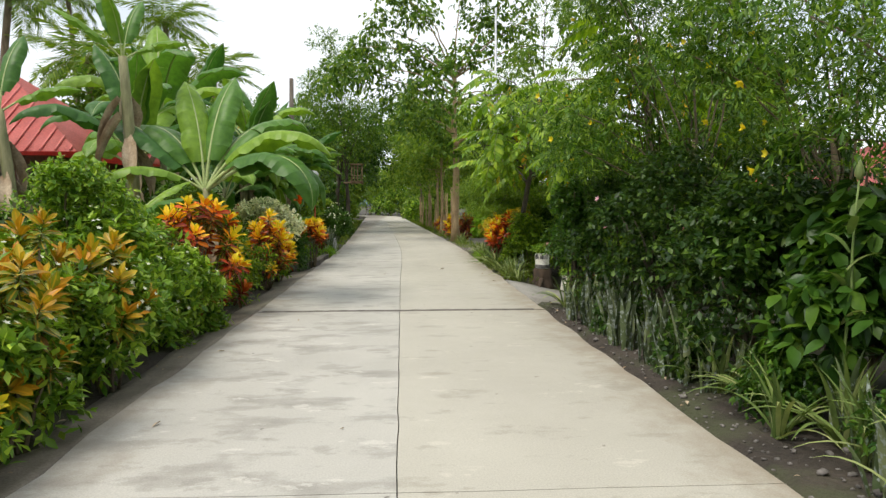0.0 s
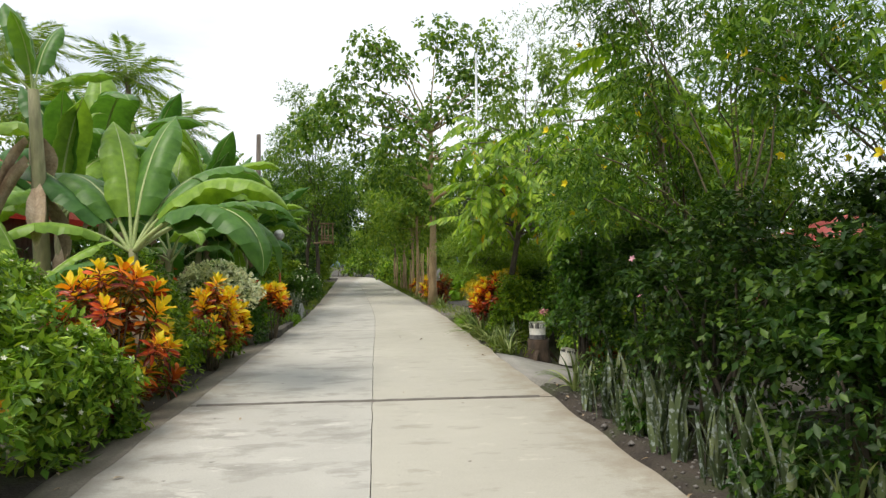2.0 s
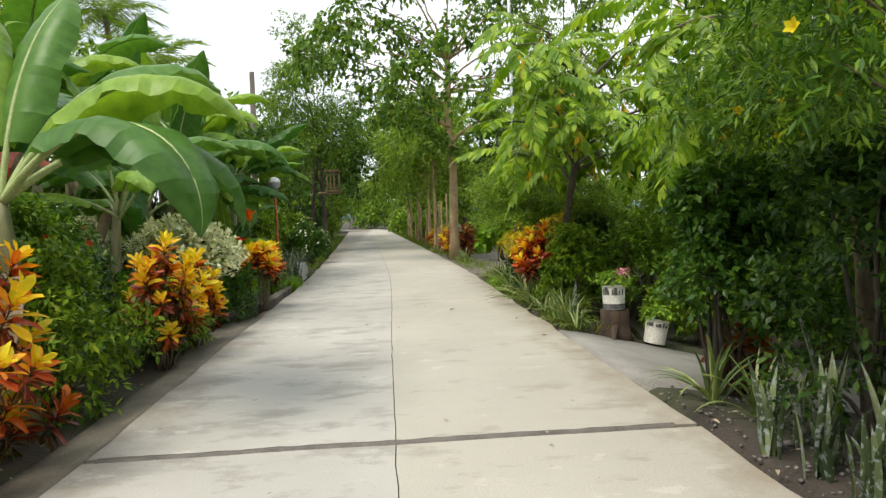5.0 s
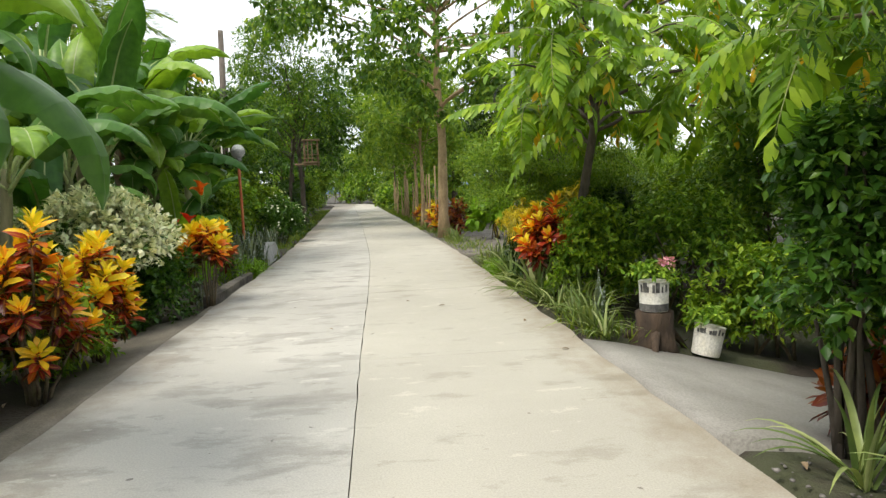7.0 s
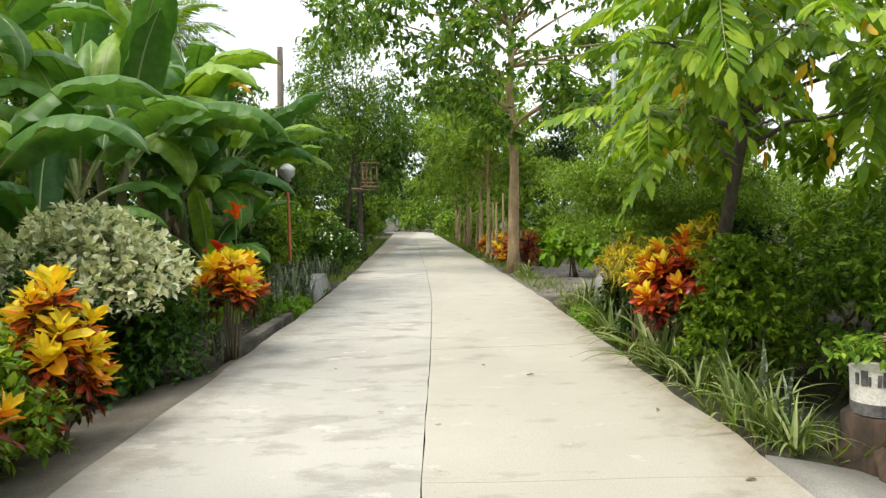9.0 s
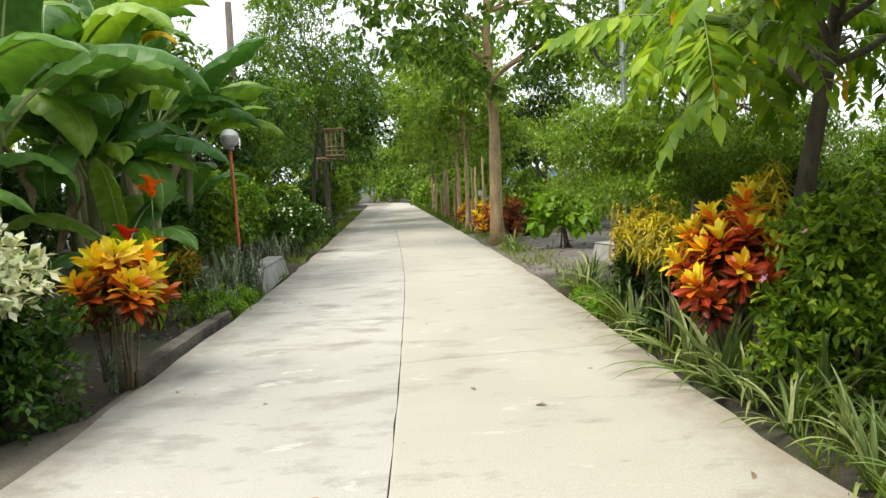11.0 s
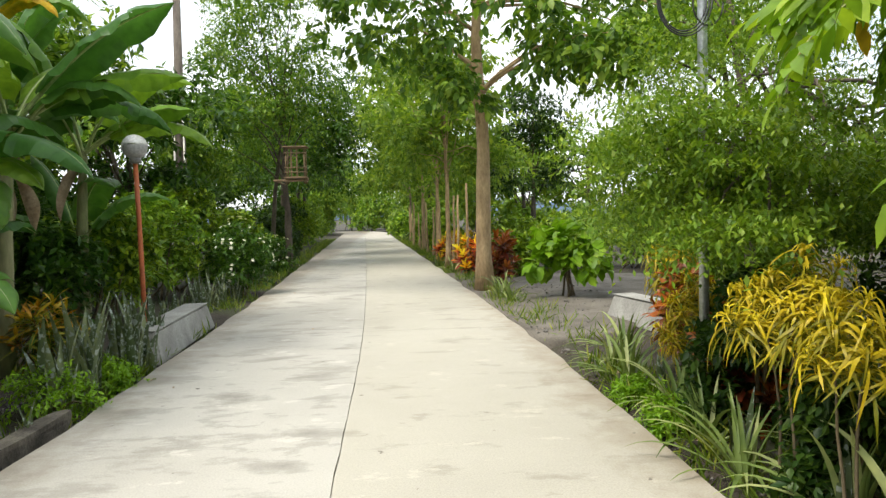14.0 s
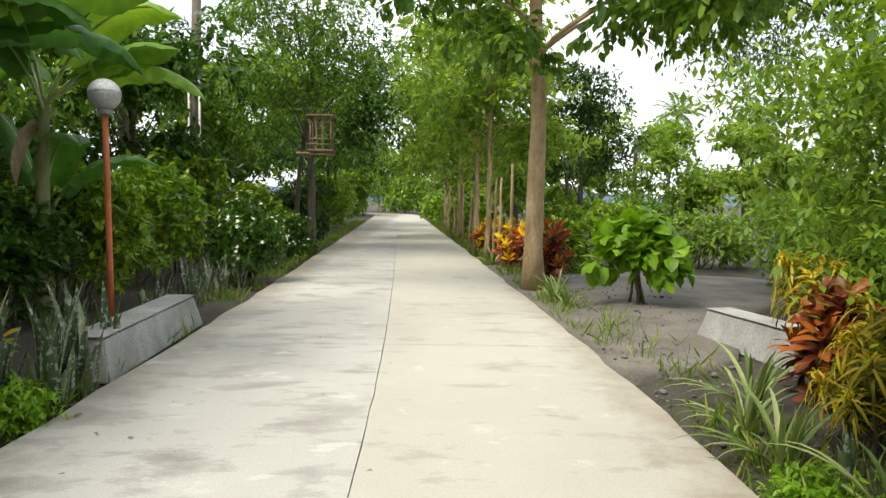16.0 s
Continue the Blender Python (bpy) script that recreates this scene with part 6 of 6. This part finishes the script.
tree("airy_tree", "tall thin tree with airy fine foliage and bare twigs", 6.3, 26.2, [(0, 0, 0), (0.1, 0, 2), (-0.2, 0.1, 4.2)], 0.08,
     [(0.6, (-1.6, -0.6, 3.2), 0.9), (0.7, (-1.0, 0.8, 3.8), 1.0), (0.9, (-1.6, 0.4, 4.6), 1.0), (1.0, (0.3, -0.8, 4.9), 1.1), (0.8, (1.2, 0.5, 4.2), 1.1), (1.0, (-0.4, 0.9, 5.2), 1.0), (0.6, (0.9, -0.7, 3.2), 0.9)], FEATHER, 0.10, 0.3, 46, 8, seed=298, bark=BARK_DARK, tilt=0.15)

# the teak beside the lane, and the row beyond it
seeded(300)
tl = [(0.5, (-0.5, -1.0, 3.9), 0.6), (0.62, (1.5, -1.2, 4.3), 0.9), (0.68, (-1.6, -0.9, 4.9), 0.95), (0.86, (2.5, -0.6, 4.6), 1.0), (0.8, (-2.6, -0.3, 5.7), 1.1), (0.85, (0.5, -2.0, 5.3), 1.1), (0.9, (1.9, 0.6, 5.9), 1.1), (0.95, (-1.2, -1.6, 6.1), 1.1),
      (1.0, (-0.6, 0.8, 6.9), 1.2), (1.0, (0.9, -0.5, 7.2), 1.2), (0.9, (-3.1, -1.0, 6.7), 1.0), (0.86, (3.2, -1.6, 5.4), 1.0), (0.7, (-1.0, 1.2, 5.0), 0.9), (1.0, (-1.9, 0.2, 7.6), 1.1), (0.86, (3.6, 0.4, 5.0), 0.9), (0.62, (2.0, -3.6, 4.0), 0.7), (0.86, (3.3, -3.0, 4.3), 0.8), (0.6, (1.2, -2.6, 4.2), 0.7), (1.0, (-3.9, -0.6, 7.6), 1.0), (1.0, (-3.0, 0.3, 8.6), 1.1), (1.0, (-1.2, -0.6, 8.9), 1.1), (1.0, (1.2, -0.4, 8.7), 1.1), (0.9, (3.0, -0.6, 7.2), 1.1), (1, (2.6, 0.2, 8.6), 1.1), (0.8, (-4.6, -0.8, 6.6), 0.8), (1.0, (-2.3, -0.3, 9.9), 1.1), (1.0, (0.2, 0.0, 10.1), 1.1), (1.0, (2.2, 0.0, 9.8), 1.1), (1.0, (4.2, -0.4, 9.2), 1.1), (1.0, (4.6, 0.0, 7.8), 1.0)]
tree("teak_tree", "tall tree with a tan trunk and broad drooping leaves", 2.2, 28.3, [(0, 0, 0), (-0.02, 0, 1.6), (0.0, 0.05, 3.2), (-0.06, 0.05, 4.7), (-0.05, 0.05, 6.6)], 0.165, tl, CANOPY, 0.19, 0.55, 23, 6, seed=301, bark=BARK_TAN, rows=2, droop=0.8, twig=0.34, sub=4)
for i, (x, y, h, r, bk) in enumerate([(2.3, 34.3, 5.8, 1.5, BARK_TAN), (2.35, 37.5, 5.8, 1.6, BARK_TAN), (2.7, 41.0, 6.4, 1.7, BARK), (2.5, 45.0, 6.6, 1.8, BARK_TAN), (2.9, 50.0, 6.8, 1.9, BARK), (2.6, 55.0, 7.0, 2.0, BARK), (3.0, 61.0, 7.2, 2.2, BARK)]):
    seeded(310 + i)
    limbs = [(random.uniform(0.5, 1), (random.uniform(-1.3, 1.0) * r, random.uniform(-1.0, 1.0) * r, h * random.uniform(0.5, 1.15)), r * random.uniform(0.5, 0.75)) for _ in range(11)]
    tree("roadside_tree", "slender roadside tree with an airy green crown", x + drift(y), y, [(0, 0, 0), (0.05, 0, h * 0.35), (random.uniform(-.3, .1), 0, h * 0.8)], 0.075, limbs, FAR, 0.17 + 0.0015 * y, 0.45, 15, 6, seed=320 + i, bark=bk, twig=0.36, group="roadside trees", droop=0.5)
# bare thin stems of a living fence
stake = thing("fence_stake", 0, 0, 0, "thin bare pale stake of a living fence", "stake", "living fence stakes")
part("stem", tube_mesh(bend((0, 0, -0.1), (0.05, 0.03, 2.1), 0, 6, 0.04), np.linspace(0.04, 0.025, 6), 7, 0.15), BARK_TAN, stake, smooth=True)
seeded(330)
strew(stake, [(2.35 + drift(y) + random.uniform(0, 0.3), y, -0.08, random.uniform(0, 360), random.uniform(0.75, 1.15)) for y in np.arange(32.5, 56, 0.85)])

bush("bright_shrub", "shrub with large bright green lobed leaves", "shrub", 3.55, 26.9, 0.72, 1.35, CASSAVA, 0.25, 0.8, 13, 12, 5, seed=340, rows=2, low=0.3, droop=0.5, stems=6, twig=0.2)
croton(2.75, 29.6, 0.35, 1.15, 10, CROTON_RED, "croton shrub with dark maroon leaves", 0.24, 0.3, 0.2, seed=341, low=0.3)
for i, (x, y) in enumerate([(2.75, 32.4), (2.9, 34.6), (2.75, 36.6), (3.1, 39.0)]):
    croton(x + drift(y), y, 0.5, 1.0, 12, CROTON_FIRE if i % 2 == 0 else CROTON_GREEN, "croton shrub with orange and yellow leaves", 0.24, 0.27, seed=342 + i, low=0.25)
for i, (x, y, r, h, mt) in enumerate([(3.2, 31.4, 0.6, 1.1, HEDGE), (2.6, 42.5, 0.8, 1.2, HEDGE), (2.6, 47.5, 0.9, 1.3, HEDGE), (2.4, 53, 1.0, 1.4, LIME), (2.2, 58, 1.2, 1.6, LIME), (6.4, 15.2, 1.4, 2.6, CANOPY), (7.6, 17.6, 1.8, 3.0, CANOPY), (6.3, 14.6, 1.2, 2.4, DARK), (7.2, 16.2, 1.4, 2.6, DARK), (5.9, 10.2, 1.0, 2.0, DARK), (5.4, 18.4, 1.1, 2.0, HEDGE), (6.8, 20.6, 1.5, 2.6, FEATHER), (6.0, 12.0, 1.2, 2.4, CANOPY), (6.0, 25.5, 1.2, 1.5, FEATHER), (7.6, 28.5, 1.5, 1.6, FEATHER), (6.8, 33.0, 1.5, 1.5, FEATHER), (9.5, 34, 1.8, 1.8, CANOPY), (6.0, 37.0, 1.4, 1.5, HEDGE), (5.4, 41.5, 1.5, 1.6, HEDGE), (9.0, 24.0, 1.7, 2.2, FEATHER), (8.0, 42, 2.0, 2.0, CANOPY), (12, 30, 2.0, 2.0, FEATHER)]):
    bush("field_shrub", "low green shrub on open ground beyond the lane", "shrub", x, y, r, h, mt, 0.11 + 0.0018 * y, 0.45, 18, 26, 7, seed=360 + i, low=0.03, group="field shrubs")
tree("dark_tree", "dark rounded tree standing apart on open ground", 6.2, 43.0, [(0, 0, 0), (0.05, 0, 1.6), (0.1, 0.1, 3.6)], 0.14,
     [(0.5, (-1.1, -0.4, 3.0), 1.1), (0.6, (1.0, -0.5, 3.3), 1.1), (0.8, (-0.6, 0.3, 4.4), 1.2), (0.9, (0.7, 0.2, 4.7), 1.2), (1.0, (0.0, -0.4, 5.4), 1.1), (1.0, (-0.2, 0.3, 6.1), 0.9)], DARK, 0.2, 0.45, 36, 6, seed=370, bark=BARK_DARK, twig=0.34)
# bushes that close the far bend
for i, (x, y, r, h) in enumerate([(-1.2, 89, 2.6, 4.5), (2.0, 87, 2.4, 4.5), (-4.5, 97, 3.2, 7.5), (0.5, 98, 3.2, 8.5), (5.0, 92, 2.8, 6.0), (-9.0, 99, 3.4, 8.0), (-6.2, 79, 1.8, 3.6), (1.6, 78, 1.3, 2.2), (-7.0, 72, 1.8, 3.2), (1.6, 70, 1.2, 1.8), (-8.2, 86, 2.2, 4.5)]):
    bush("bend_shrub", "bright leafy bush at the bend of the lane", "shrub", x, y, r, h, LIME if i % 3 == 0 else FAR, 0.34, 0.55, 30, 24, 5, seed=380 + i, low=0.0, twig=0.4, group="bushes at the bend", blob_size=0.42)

# ---- trees beyond ----
PALM_FRONDS = []
for i, (arch, lift) in enumerate([(60, 10), (85, 20), (110, 15)]):
    me, rach = frond_mesh(3.0, 40, 0.66, 0.085, arch, 0.7, 400 + i, lift)
    me.materials.append(FEATHER)
    rach.materials.append(RACHIS)
    PALM_FRONDS.append((me, rach))
for i, (x, y, h) in enumerate([(-12.3, 40, 11.6), (-18.5, 42, 13.5), (-11.5, 30, 7.4), (-15.5, 28, 9.5), (-7.8, 30.5, 7.0), (31, 82, 9.5), (40, 84, 9.0), (26, 90, 11.0), (-10.0, 24, 6.2)]):
    palm(x, y, h, 410 + i, 3.2 if y > 35 else 2.4)
spots = [(-9, 6, 4.5, 0), (-8.5, 1, 5, 0), (-10, 25, 6, 0), (-12, 36, 7, 0), (-13, 48, 8, 0), (-10, 56, 8, 0), (-16, 16, 7, 0), (-18, 24, 8, 0),
         (7.0, 2.0, 5.5, 1), (7.2, 17.4, 4.6, 1), (9.5, 19.5, 5, 1), (7.5, 52, 5, 1), (6.5, 64, 7, 1), (14, 62, 8, 1), (19, 66, 7, 1), (25, 70, 7, 1), (22, 58, 4.5, 1), (33, 72, 6.5, 1), (42, 70, 6.5, 1),
         (-3.5, 103, 11, 1), (4, 104, 11, 1), (-10, 84, 9, 0), (9, 84, 7, 1), (3.6, 74, 7, 1), (-7.5, 78, 8, 1), (-6, -7, 6, 0), (6, -7, 6, 1), (0, -14, 8, 0), (-11, -12, 8, 0), (11, -13, 8, 1)]
for i, (x, y, h, kind) in enumerate(spots):
    seeded(430 + i)
    r = 0.36 * h
    limbs = [(random.uniform(0.2, 1), (random.uniform(-1, 1) * r * 1.1, random.uniform(-1, 1) * r * 1.1, h * random.uniform(0.15 if y > 40 else 0.3, 1.0)), r * random.uniform(0.42, 0.6)) for _ in range(11)]
    tree("background_tree", "leafy green tree behind the garden" if kind == 0 else "airy green tree on the open side", x, y, [(0, 0, 0), (0.1, 0.1, h * 0.35), (0, 0, h * 0.7)], 0.03 * h, limbs, CANOPY if kind == 0 or y < 20 else FAR, 0.19 + 0.004 * max(0, y), 0.46, 20, 5, seed=470 + i, twig=0.42, group="background trees", bark=BARK_DARK)
